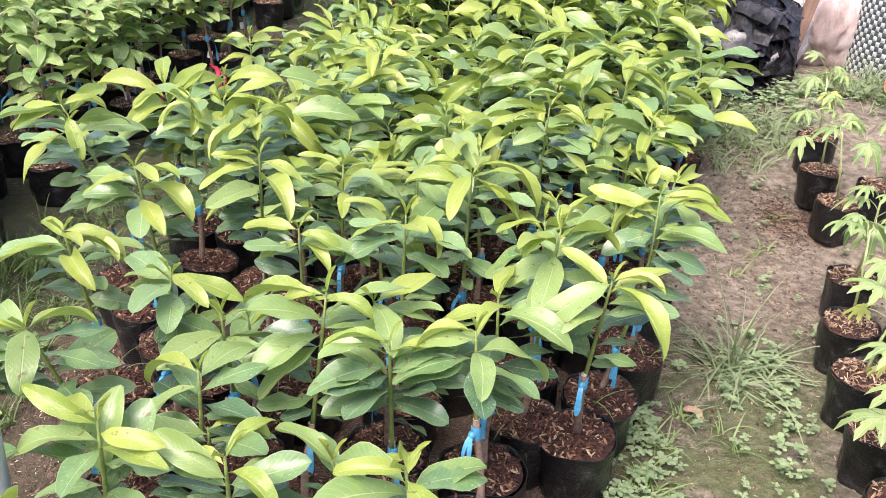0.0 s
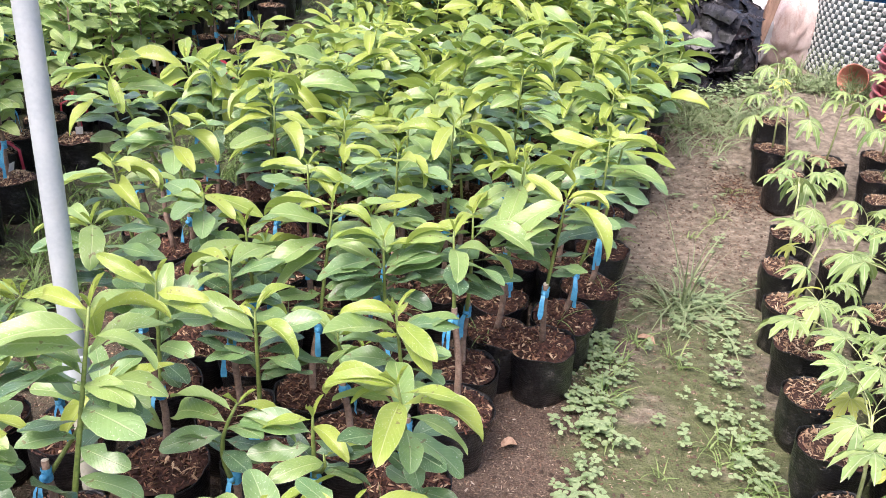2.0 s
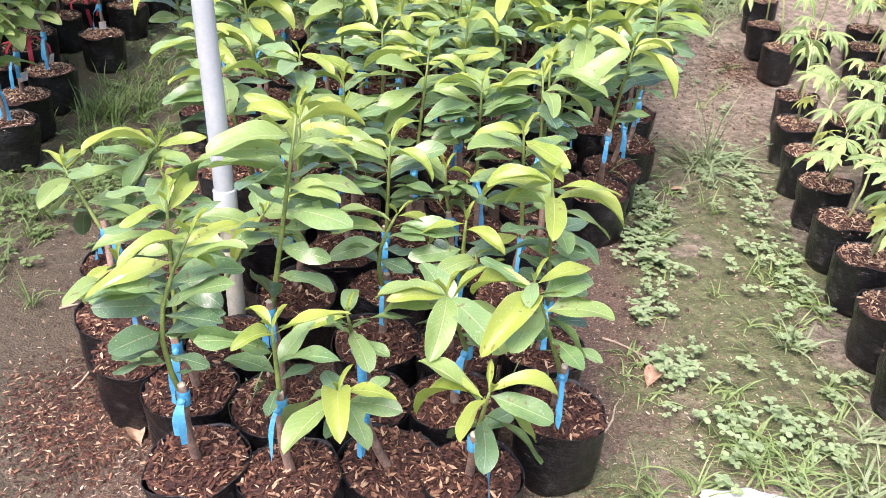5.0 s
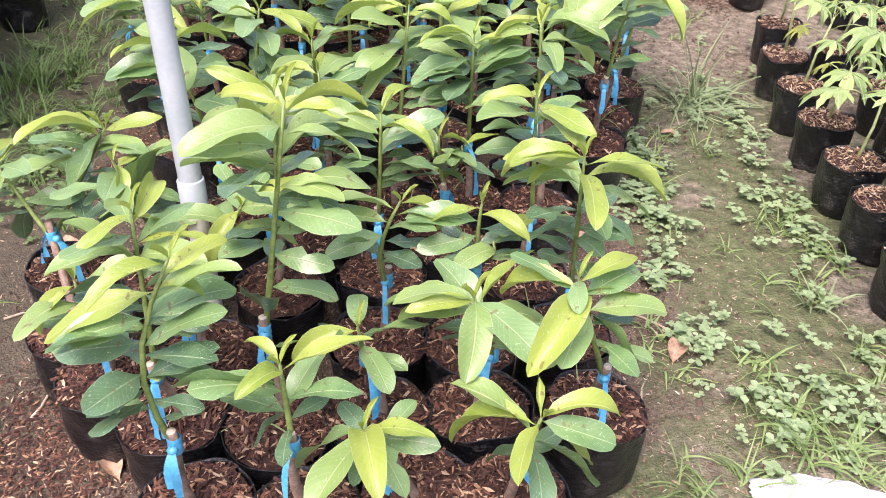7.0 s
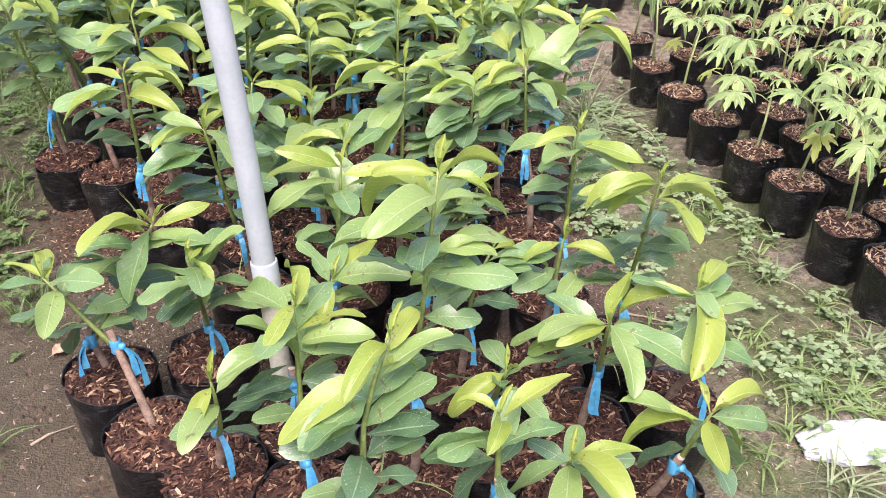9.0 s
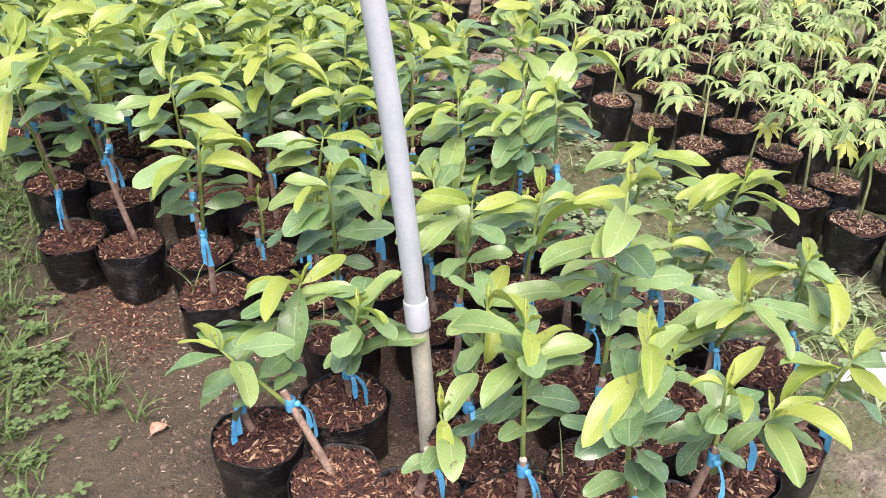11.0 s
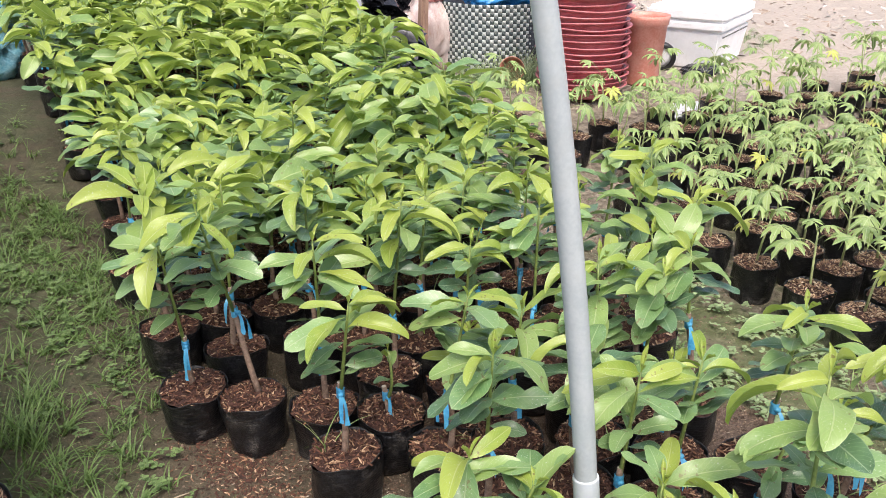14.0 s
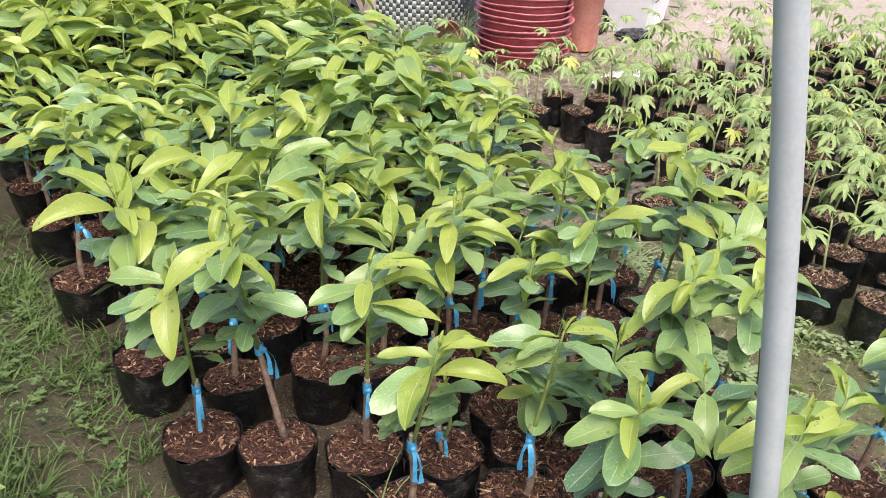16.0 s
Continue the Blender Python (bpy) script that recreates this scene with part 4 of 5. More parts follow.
# ---- the upright pipe ----
def pipe():
    """An upright pipe that bows a little: a weathered lower length, a coupling, a long upper length."""
    root = new("pvc_pipe")
    root.matrix_basis = Matrix.Translation((-0.807, 0.997, 0))

    def axis(z):
        return Vector((-0.0105 * z - 0.0262 * z * z, 0.0663 * z + 0.0394 * z * z, z))

    def length(name, rings, material, label=""):
        v, f = tube([axis(z) for z, r in rings], [r for z, r in rings], 28, False)
        piece(name, finish(name, v, f, material), root, None, label)

    length("lower_pipe", [(z * 0.03, 0.0205) for z in range(14)], PVC_OLD, "weathered beige lower pipe")
    length("coupling", [(0.381, 0.0212), (0.3812, 0.0252), (0.384, 0.0257), (0.41, 0.0257), (0.442, 0.0257), (0.4448, 0.0252), (0.445, 0.0212)], PVC_PALE, "pale grey pipe coupling")
    length("upper_pipe", [(0.40 + 0.1 * k, 0.0221) for k in range(20)] + [(2.301, 0.0195), (2.2, 0.0195)], PVC)
    tagged(root, "upright grey plastic pipe standing among the saplings", "pipe")


pipe()


# ---- the second bed, across the grassy lane ----
def broad_leaves():
    rng, out = random.Random(8), []
    for k in range(6):
        v, f, uv = blade(0.145, rng.uniform(0.058, 0.07), rng.uniform(0.2, 0.6), rng.uniform(0.8, 1.6), rng.uniform(0.1, 0.4), rng, 9)
        out.append(finish("leaf", v, f, BROAD, True, uv))
    return out


BROADS = broad_leaves()
TAG = plain_material("white_tag", (0.62, 0.60, 0.58), (0.8, 0.79, 0.77), 0.5, 40, 200, 0.1, 0.0005)
RED_BAND = plain_material("red_ribbon", (0.42, 0.03, 0.05), (0.6, 0.06, 0.09), 0.45, 50, 200, 0.3, 0.001)


def tagged_sapling(seed, height):
    """A taller sapling with soft light leaves, blue tape and a white paper tag on its stem."""
    rng = random.Random(seed)
    root = new("tagged_sapling")
    turn = Matrix.Rotation(rng.uniform(0, 6.28), 4, "Z")
    piece("plastic_pot", rng.choice(POTS), root, turn)
    piece("soil", rng.choice(DRY_SOILS), root, turn)
    low, top = Vector((0, 0, POT_H - 0.02)), Vector((rng.uniform(-0.05, 0.05), rng.uniform(-0.05, 0.05), height))
    tie = low.lerp(top, rng.uniform(0.2, 0.35))
    v, f = tube([low, low.lerp(tie, 0.5) + Vector((0.006, -0.004, 0)), tie, tie.lerp(top, 0.5), top], [0.009, 0.008, 0.007, 0.005, 0.003], 8)
    piece("stem", finish("stem", v, f, BARK), root)
    g = rng.uniform(0, 6.28)
    graft_tape(root, tie, (math.cos(g), math.sin(g), 0), 0.12, seed)
    tg = tie - Vector((0, 0, rng.uniform(0.06, 0.1)))
    bm = bmesh.new()
    bmesh.ops.create_cube(bm, size=1.0, matrix=Matrix.Translation(tg + Vector((math.cos(g + 1), math.sin(g + 1), 0)) * 0.016) @ Matrix.Rotation(g + 1, 4, "Z") @ Matrix.Rotation(0.25, 4, "Y") @ Matrix.Diagonal((0.0015, 0.03, 0.036, 1)))
    part("tag", bm, TAG, root, "small white paper tag")
    count, bag = rng.randrange(34, 44), new_bag()
    for k in range(count):
        t = 0.12 + 0.9 * (k + 0.5) / count
        me = rng.choice(BROADS)
        add_mesh(bag, me, leaf_pose(tie.lerp(top, t), k * 2.4 + rng.uniform(-0.5, 0.5), rng.uniform(-0.2, 0.6), rng.gauss(0, 0.3), rng.uniform(0.9, 1.3) * (1 - 0.2 * t)), 0)
    piece("crown", close_bag("crown", bag, BROAD), root)
    return tagged(root, "tall light-green sapling with blue tape and white tag", "potted plant", "tagged saplings in the second bed")


br = random.Random(33)
TALL = [tagged_sapling(700 + k, br.uniform(0.6, 0.8)) for k in range(8)]
tall_first = set()
second_bed = []
for j in range(-2, 20):
    for i in range(-1, 8):
        u, w = -i * 0.245 + br.uniform(-0.04, 0.04), j * 0.26 + br.uniform(-0.04, 0.04)
        x, y = u * math.cos(radians(-4)) - w * math.sin(radians(-4)) - 1.72, u * math.sin(radians(-4)) + w * math.cos(radians(-4)) + 2.64
        if br.random() < 0.15 or i < 0 and j < 7:
            continue
        second_bed.append((x, y))
        k = br.randrange(len(TALL))
        m = Matrix.Translation((x, y, rise(x, y))) @ Matrix.Rotation(br.uniform(0, 6.28), 4, "Z")
        if k in tall_first:
            copy_thing(TALL[k], m)
        else:
            tall_first.add(k)
            TALL[k].matrix_basis = m


def ribbon(x, y, seed):
    """A flat red ribbon drawn over the mouth of a bag, its ends hanging down the side."""
    rng, bag = random.Random(seed), new_bag()
    for _ in range(rng.randrange(2, 4)):
        g = rng.uniform(0, 6.28)
        d, n, wide = Vector((math.cos(g), math.sin(g), 0)), Vector((-math.sin(g), math.cos(g), 0)), rng.uniform(0.006, 0.011)
        side = rng.uniform(-0.04, 0.04)
        line = [(-0.105, 0.05 + rng.uniform(0, 0.05)), (-0.103, 0.12), (-0.098, 0.166), (-0.05, 0.18 + rng.uniform(0, 0.02)), (0.0, 0.19 + rng.uniform(0, 0.03)), (0.05, 0.18), (0.099, 0.168), (0.104, 0.12), (0.107, 0.04 + rng.uniform(0, 0.06))]
        verts = []
        for t, z in line:
            c = Vector((x, y, rise(x, y) + z)) + d * t * 0.97 + n * (side * (1 - abs(t) * 6) + rng.uniform(-0.006, 0.006))
            verts += [c - n * wide, c + n * wide + Vector((0, 0, rng.uniform(-0.003, 0.003)))]
        add(bag, verts, [(2 * k, 2 * k + 1, 2 * k + 3, 2 * k + 2) for k in range(len(line) - 1)])
    tagged(piece("ribbon", close_bag("ribbon", bag, RED_BAND)), "faded red ribbon tied over the mouth of a bag", "ribbon")


for n_band, place in enumerate(second_bed):
    if n_band % 4 == 1 and place[0] > -2.2 and place[1] < 4.5:
        ribbon(place[0], place[1], 40 + n_band)


# ---- weeds, grass and litter ----
def sprig(bag, rng, x, y, size):
    """A low creeping weed: a few short stalks, each with round leaflets."""
    z0 = ground_height(x, y)
    for _ in range(rng.randrange(2, 5)):
        g, r = rng.uniform(0, 6.28), rng.uniform(0.2, 1.6) * size
        c = Vector((x + r * math.cos(g), y + r * math.sin(g), z0 + rng.uniform(0.008, 0.045)))
        for k in range(rng.randrange(3, 5)):
            h = g + k * 1.7 + rng.uniform(-0.3, 0.3)
            s = size * rng.uniform(0.7, 1.25)
            d, n, up = Vector((math.cos(h), math.sin(h), rng.uniform(-0.2, 0.3))), Vector((-math.sin(h), math.cos(h), rng.uniform(-0.15, 0.15))), Vector((0, 0, s * 0.12))
            add(bag, [c, c + d * s * 0.45 + n * s * 0.4 + up, c + d * s * 0.95 + n * s * 0.34, c + d * s * 1.08, c + d * s * 0.95 - n * s * 0.34, c + d * s * 0.45 - n * s * 0.4 + up, c + d * s * 0.55],
                [(0, 6, 1), (1, 6, 2), (2, 6, 3), (3, 6, 4), (4, 6, 5), (5, 6, 0)], [(0, 0.5), (0.4, 0.85), (0.8, 0.85), (1, 0.5), (0.8, 0.15), (0.4, 0.15), (0.5, 0.5)])


def grass_blade(bag, rng, x, y, length, width, lean, z0=None):
    g = rng.uniform(0, 6.28)
    d, n = Vector((math.cos(g), math.sin(g), 0)), Vector((-math.sin(g), math.cos(g), 0))
    p, e = Vector((x, y, ground_height(x, y) - 0.003 if z0 is None else z0)), 1.5 - lean * rng.uniform(0.2, 0.7)
    verts, uvs, seg, floor = [], [], 5, ground_height(x, y) + 0.004
    bend = lean * rng.uniform(0.15, 0.5)
    for i in range(seg + 1):
        t = i / seg
        w = width * (1 - t**1.6) * 0.5 + 0.0003
        verts += [p - n * w, p + n * w + Vector((0, 0, w * 0.5))]
        uvs += [(t, 0.2), (t, 0.8)]
        e -= bend
        p = p + (d * math.cos(e) + Vector((0, 0, 1)) * math.sin(e)) * length / seg
        p.z = max(p.z, floor)
    add(bag, verts, [(2 * i, 2 * i + 1, 2 * i + 3, 2 * i + 2) for i in range(seg)], uvs)


def free_spot(x, y):
    return not any((x - a) ** 2 + (y - b) ** 2 < 0.0092 for a, b in placed + seedlings + second_bed)


def weed_patch(name, label, spots, size, seed, material=WEED):
    """spots: middle, spread along x and y, number of sprigs."""
    rng, bag = random.Random(seed), new_bag()
    for cx, cy, sx, sy, count in spots:
        for _ in range(count):
            x, y = rng.gauss(cx, sx), rng.gauss(cy, sy)
            if free_spot(x, y):
                sprig(bag, rng, x, y, size * rng.uniform(0.7, 1.2))
    tagged(piece(name, close_bag(name, bag, material)), label, "weeds", kind="stuff")


def grass_patch(name, label, spots, material, seed):
    """spots: middle, spread, number of blades, length, how far they lie over."""
    rng, bag = random.Random(seed), new_bag()
    for cx, cy, sx, sy, count, length, lean in spots:
        tx = ty = 0.0
        for k in range(count):
            if k % 9 == 0:
                tx, ty = rng.gauss(cx, sx), rng.gauss(cy, sy)
            x, y = tx + rng.gauss(0, 0.012), ty + rng.gauss(0, 0.012)
            if free_spot(x, y):
                grass_blade(bag, rng, x, y, length * rng.uniform(0.5, 1.2), rng.uniform(0.003, 0.0065), lean)
    tagged(piece(name, close_bag(name, bag, material)), label, "grass", kind="stuff")


weed_patch("aisle_weeds", "low pale green creeping weeds on the aisle's edges",
           [(0.43, 1.85, 0.03, 0.16, 50), (0.345, 1.48, 0.04, 0.11, 38), (0.29, 1.20, 0.045, 0.06, 14), (0.25, 0.92, 0.05, 0.06, 18), (0.33, 0.66, 0.09, 0.08, 22), (0.76, 1.62, 0.05, 0.2, 32),
            (0.69, 1.25, 0.06, 0.15, 26), (0.60, 0.92, 0.09, 0.09, 13), (0.52, 0.62, 0.12, 0.12, 12), (0.84, 2.1, 0.05, 0.12, 20), (0.60, 2.4, 0.1, 0.25, 14), (1.0, 2.6, 0.1, 0.25, 12), (1.2, 3.5, 0.15, 0.3, 16), (0.5, 1.3, 0.15, 0.5, 9), (0.45, 0.75, 0.2, 0.2, 10)], 0.0155, 61)
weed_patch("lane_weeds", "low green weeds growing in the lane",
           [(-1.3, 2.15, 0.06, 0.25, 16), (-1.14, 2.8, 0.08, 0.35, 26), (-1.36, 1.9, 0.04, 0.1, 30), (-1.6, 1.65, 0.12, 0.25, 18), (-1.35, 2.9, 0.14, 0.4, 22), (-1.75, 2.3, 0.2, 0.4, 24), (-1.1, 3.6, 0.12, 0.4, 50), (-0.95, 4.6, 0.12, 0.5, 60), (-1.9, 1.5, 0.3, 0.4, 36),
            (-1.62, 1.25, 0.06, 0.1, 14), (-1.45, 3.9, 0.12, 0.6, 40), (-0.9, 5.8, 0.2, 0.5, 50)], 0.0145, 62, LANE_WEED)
weed_patch("yard_weeds", "leafy green weeds beside the tarpaulin and sacks",
           [(1.65, 4.35, 0.1, 0.08, 60), (1.95, 4.5, 0.12, 0.1, 80), (2.2, 4.35, 0.12, 0.08, 80), (1.35, 4.2, 0.12, 0.08, 40)], 0.02, 63)
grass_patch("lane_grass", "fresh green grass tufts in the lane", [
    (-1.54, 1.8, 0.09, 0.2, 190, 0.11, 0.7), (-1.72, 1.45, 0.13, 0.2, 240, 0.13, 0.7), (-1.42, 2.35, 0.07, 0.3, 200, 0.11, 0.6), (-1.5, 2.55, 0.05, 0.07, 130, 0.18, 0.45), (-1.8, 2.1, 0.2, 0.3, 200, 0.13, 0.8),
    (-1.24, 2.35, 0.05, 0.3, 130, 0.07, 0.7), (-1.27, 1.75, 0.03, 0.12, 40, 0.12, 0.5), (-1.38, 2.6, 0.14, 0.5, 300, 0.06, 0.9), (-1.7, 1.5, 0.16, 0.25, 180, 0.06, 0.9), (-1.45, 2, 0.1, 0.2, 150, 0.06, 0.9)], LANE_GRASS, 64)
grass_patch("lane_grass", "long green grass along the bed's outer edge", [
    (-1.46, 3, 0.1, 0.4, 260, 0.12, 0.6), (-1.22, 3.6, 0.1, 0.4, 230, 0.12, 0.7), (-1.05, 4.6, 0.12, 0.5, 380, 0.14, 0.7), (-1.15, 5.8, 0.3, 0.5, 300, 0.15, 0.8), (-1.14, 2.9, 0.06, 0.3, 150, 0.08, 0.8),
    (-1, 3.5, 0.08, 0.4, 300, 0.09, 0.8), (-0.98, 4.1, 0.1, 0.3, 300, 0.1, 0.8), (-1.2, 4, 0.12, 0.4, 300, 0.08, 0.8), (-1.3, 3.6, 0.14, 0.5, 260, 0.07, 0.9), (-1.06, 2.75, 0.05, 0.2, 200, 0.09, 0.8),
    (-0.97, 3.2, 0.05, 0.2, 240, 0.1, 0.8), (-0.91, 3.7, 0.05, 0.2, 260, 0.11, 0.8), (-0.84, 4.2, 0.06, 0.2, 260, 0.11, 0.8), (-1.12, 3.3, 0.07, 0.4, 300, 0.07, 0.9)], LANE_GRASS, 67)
grass_patch("aisle_grass", "thin grass blades among the aisle weeds", [
    (0.45, 0.62, 0.12, 0.12, 80, 0.10, 1.0), (0.58, 0.85, 0.1, 0.15, 70, 0.09, 1.0), (0.66, 1.1, 0.08, 0.2, 90, 0.09, 1.0), (0.47, 2.0, 0.05, 0.2, 110, 0.10, 0.9), (0.40, 1.7, 0.04, 0.15, 70, 0.1, 0.9),
    (0.25, 0.9, 0.1, 0.15, 60, 0.07, 1.0), (0.15, 0.51, 0.06, 0.05, 60, 0.10, 0.9), (0.39, 0.61, 0.06, 0.06, 90, 0.11, 0.9), (0.72, 1.45, 0.05, 0.2, 90, 0.10, 0.8), (1.1, 3.3, 0.2, 0.3, 120, 0.10, 0.9)], GRASS, 65)
grass_patch("yard_grass", "long straggling pale grass before the tarpaulin", [
    (1.38, 3.95, 0.13, 0.1, 420, 0.22, 1.1), (1.2, 4.1, 0.1, 0.07, 160, 0.2, 1.1), (1.65, 4.05, 0.14, 0.08, 180, 0.17, 1.1), (2.1, 4.3, 0.12, 0.08, 140, 0.22, 0.8), (2.3, 4.22, 0.08, 0.06, 170, 0.24, 0.7), (2.75, 4.35, 0.3, 0.1, 120, 0.18, 0.9),
    (4.9, 4.2, 0.3, 0.3, 260, 0.15, 0.9), (2.45, 4.45, 0.16, 0.05, 220, 0.26, 0.6), (2.15, 4.6, 0.1, 0.06, 120, 0.22, 0.6), (1.25, 3.85, 0.14, 0.12, 260, 0.24, 1.1)], PALE_GRASS, 66)


def tuft(x, y, count, length, lean, width, seed, label, base=0.03):
    rng, bag = random.Random(seed), new_bag()
    for _ in range(count):
        g, r = rng.uniform(0, 6.28), base * math.sqrt(rng.random())
        grass_blade(bag, rng, x + r * math.cos(g), y + r * math.sin(g), length * rng.uniform(0.45, 1.1), width * rng.uniform(0.7, 1.2), lean)
    tagged(piece("grass_tuft", close_bag("grass_tuft", bag, PALE_GRASS)), label, "grass")


tuft(0.78, 2.16, 120, 0.40, 1.65, 0.0065, 71, "wide grey-green grass tuft sprawling in the aisle", 0.10)
tuft(0.77, 2.17, 12, 0.42, 0.25, 0.006, 72, "upright grass stalks out of the aisle tuft")
tuft(0.52, 0.50, 22, 0.16, 1.0, 0.007, 73, "small grass tuft growing among aisle weeds")
tuft(0.160, 0.384, 24, 0.16, 0.9, 0.005, 76, "small grass tuft growing before a white bag")
tuft(0.62, 0.68, 20, 0.15, 1.0, 0.007, 74, "small grass tuft growing among aisle weeds")
tuft(0.60, 1.02, 16, 0.14, 0.8, 0.007, 75, "small grass tuft growing among aisle weeds")


def pot_weed(x, y, seed, length):
    rng, bag = random.Random(seed), new_bag()
    for _ in range(rng.randrange(3, 8)):
        grass_blade(bag, rng, x + rng.uniform(-0.02, 0.02), y + rng.uniform(-0.02, 0.02), length * rng.uniform(0.6, 1.2), 0.0035, rng.uniform(0.5, 1.1), POT_H - 0.012)
    tagged(piece("weed_sprout", close_bag("weed_sprout", bag, GRASS)), "thin green grass sprout in a potted sapling's soil", "weed", kind="stuff")


wr = random.Random(81)
for n_weed, (x, y) in enumerate(placed[:70]):
    if wr.random() < 0.36:
        g = wr.uniform(0, 6.28)
        pot_weed(x + 0.05 * math.cos(g), y + 0.05 * math.sin(g), 900 + n_weed, wr.uniform(0.06, 0.15))


def litter():
    """Husk splinters strewn over the ground, thickest beside the bed."""
    rng, bag = random.Random(91), new_bag()
    zones = [(-0.45, 1.2, 0.55, 0.7, 5200), (0.15, 1.0, 0.2, 0.5, 3200), (-0.85, 1.9, 0.16, 0.3, 2200), (0.5, 1.6, 0.25, 0.9, 1500), (-1.05, 1.5, 0.14, 0.25, 900), (-0.95, 0.75, 0.2, 0.2, 300), (-1.0, 0.45, 0.25, 0.15, 600), (-0.95, 0.5, 0.12, 0.1, 900), (0.85, 2.9, 0.3, 0.7, 1500),
             (1.05, 3.2, 0.15, 0.4, 900), (0.5, 0.6, 0.3, 0.3, 700), (1.5, 1.9, 0.6, 0.7, 900), (-1.4, 2.2, 0.3, 0.8, 500), (1.2, 2.45, 0.12, 0.25, 900), (1.15, 2.8, 0.12, 0.4, 1800), (0.95, 3.2, 0.2, 0.5, 1800), (0.62, 2.2, 0.15, 0.4, 900)]
    for cx, cy, sx, sy, count in zones:
        for _ in range(count):
            x, y = rng.gauss(cx, sx), rng.gauss(cy, sy)
            add_chip(bag, rng, x, y, ground_height(x, y) + 0.002, rng.uniform(0.005, 0.014), 0, 0.35)
    tagged(piece("husk_litter", close_bag("husk_litter", bag, LITTER, False)), "brown and straw-coloured husk splinters strewn on the ground", "litter", kind="stuff")
    bag = new_bag()
    for cx, cy, sx, sy, count in ((-1.0, 1.45, 0.14, 0.2, 900), (-1.15, 0.8, 0.2, 0.35, 900), (0.2, 1.25, 0.1, 0.3, 500), (0.5, 1.6, 0.25, 0.7, 700), (0.95, 3.0, 0.25, 0.6, 900), (-0.5, 0.3, 0.5, 0.12, 500), (-1.4, 2.4, 0.25, 0.6, 700)):
        for _ in range(count):
            x, y, r = rng.gauss(cx, sx), rng.gauss(cy, sy), 0.002 + 0.007 * rng.random() ** 3
            z = ground_height(x, y)
            verts = [(x + r * rng.uniform(0.7, 1.3) * math.cos(g), y + r * rng.uniform(0.7, 1.3) * math.sin(g), z - 0.001) for g in (0, 1.26, 2.51, 3.77, 5.03)]
            verts += [(x + r * 0.5 * math.cos(g), y + r * 0.5 * math.sin(g), z + r * rng.uniform(0.5, 1.1)) for g in (0.6, 2.7, 4.8)]
            add(bag, verts, [(0, 1, 5), (1, 2, 5), (2, 6, 5), (2, 3, 6), (3, 4, 6), (4, 7, 6), (4, 0, 7), (0, 5, 7), (5, 6, 7)])
    tagged(piece("soil_crumbs", close_bag("soil_crumbs", bag, CRUMBS, False)), "dark brown soil crumbs scattered beside the bed", "soil", kind="stuff")
    bag = new_bag()
    for cx, cy, sx, sy, count in ((1.36, 4.06, 0.12, 0.14, 2600), (1.30, 3.22, 0.07, 0.12, 1300), (-1.17, 0.83, 0.09, 0.09, 1500), (-1.06, 0.71, 0.08, 0.07, 900), (-1.07, 2.00, 0.07, 0.14, 1500)):
        for _ in range(count):
            x, y = rng.gauss(cx, sx), rng.gauss(cy, sy)
            add_chip(bag, rng, x, y, ground_height(x, y) + 0.002 + rng.uniform(0, 0.004), rng.uniform(0.007, 0.02), 0, 0.4)
    tagged(piece("spilled_husk", close_bag("spilled_husk", bag, CHIPS, False)), "red-brown husk spilled on the bare earth beside the bags", "litter", kind="stuff")
    bag = new_bag()
    for _ in range(1500):
        x, y = rng.uniform(3.9, 10.5), rng.uniform(3.2, 9)
        add_chip(bag, rng, x, y, ground_height(x, y) + 0.004, rng.uniform(0.02, 0.12), 0, 0.5)
    tagged(piece("yard_debris", close_bag("yard_debris", bag, YARD, False)), "pale dry straw and scraps on the far yard", "litter", kind="stuff")


YARD = chip_material("straw_and_scraps", [(0.0, (0.30, 0.22, 0.16)), (0.4, (0.44, 0.35, 0.27)), (0.8, (0.62, 0.55, 0.47)), (1.0, (0.82, 0.80, 0.77))])
litter()

DRY_LEAF = plain_material("dry_leaf", (0.26, 0.15, 0.09), (0.46, 0.31, 0.21), 0.7, 60, 200, 0.5, 0.002)
TWIG = plain_material("dry_twig", (0.30, 0.23, 0.16), (0.46, 0.38, 0.28), 0.8, 60, 200, 0.4, 0.002)


def dry_leaf(x, y, az, size, seed):
    rng = random.Random(seed)
    v, f, uv = blade(0.06 * size, 0.035 * size, 0.5, 0.9, 0.6, rng, 8)
    tagged(piece("fallen_leaf", finish("fallen_leaf", v, f, DRY_LEAF, True, uv), None, Matrix.Translation((x, y, ground_height(x, y) + 0.003)) @ Matrix.Rotation(az, 4, "Z")), "curled dry brown leaf lying on the ground", "leaf")


for n_leaf, (x, y, az) in enumerate([(0.078, 1.34, 0.4), (-0.98, 0.71, 2.0), (0.16, 0.86, 1.0), (-1.24, 1.5, 0.2), (0.62, 1.9, 2.5)]):
    dry_leaf(x, y, az, 1.0 + 0.2 * (n_leaf % 3), n_leaf)


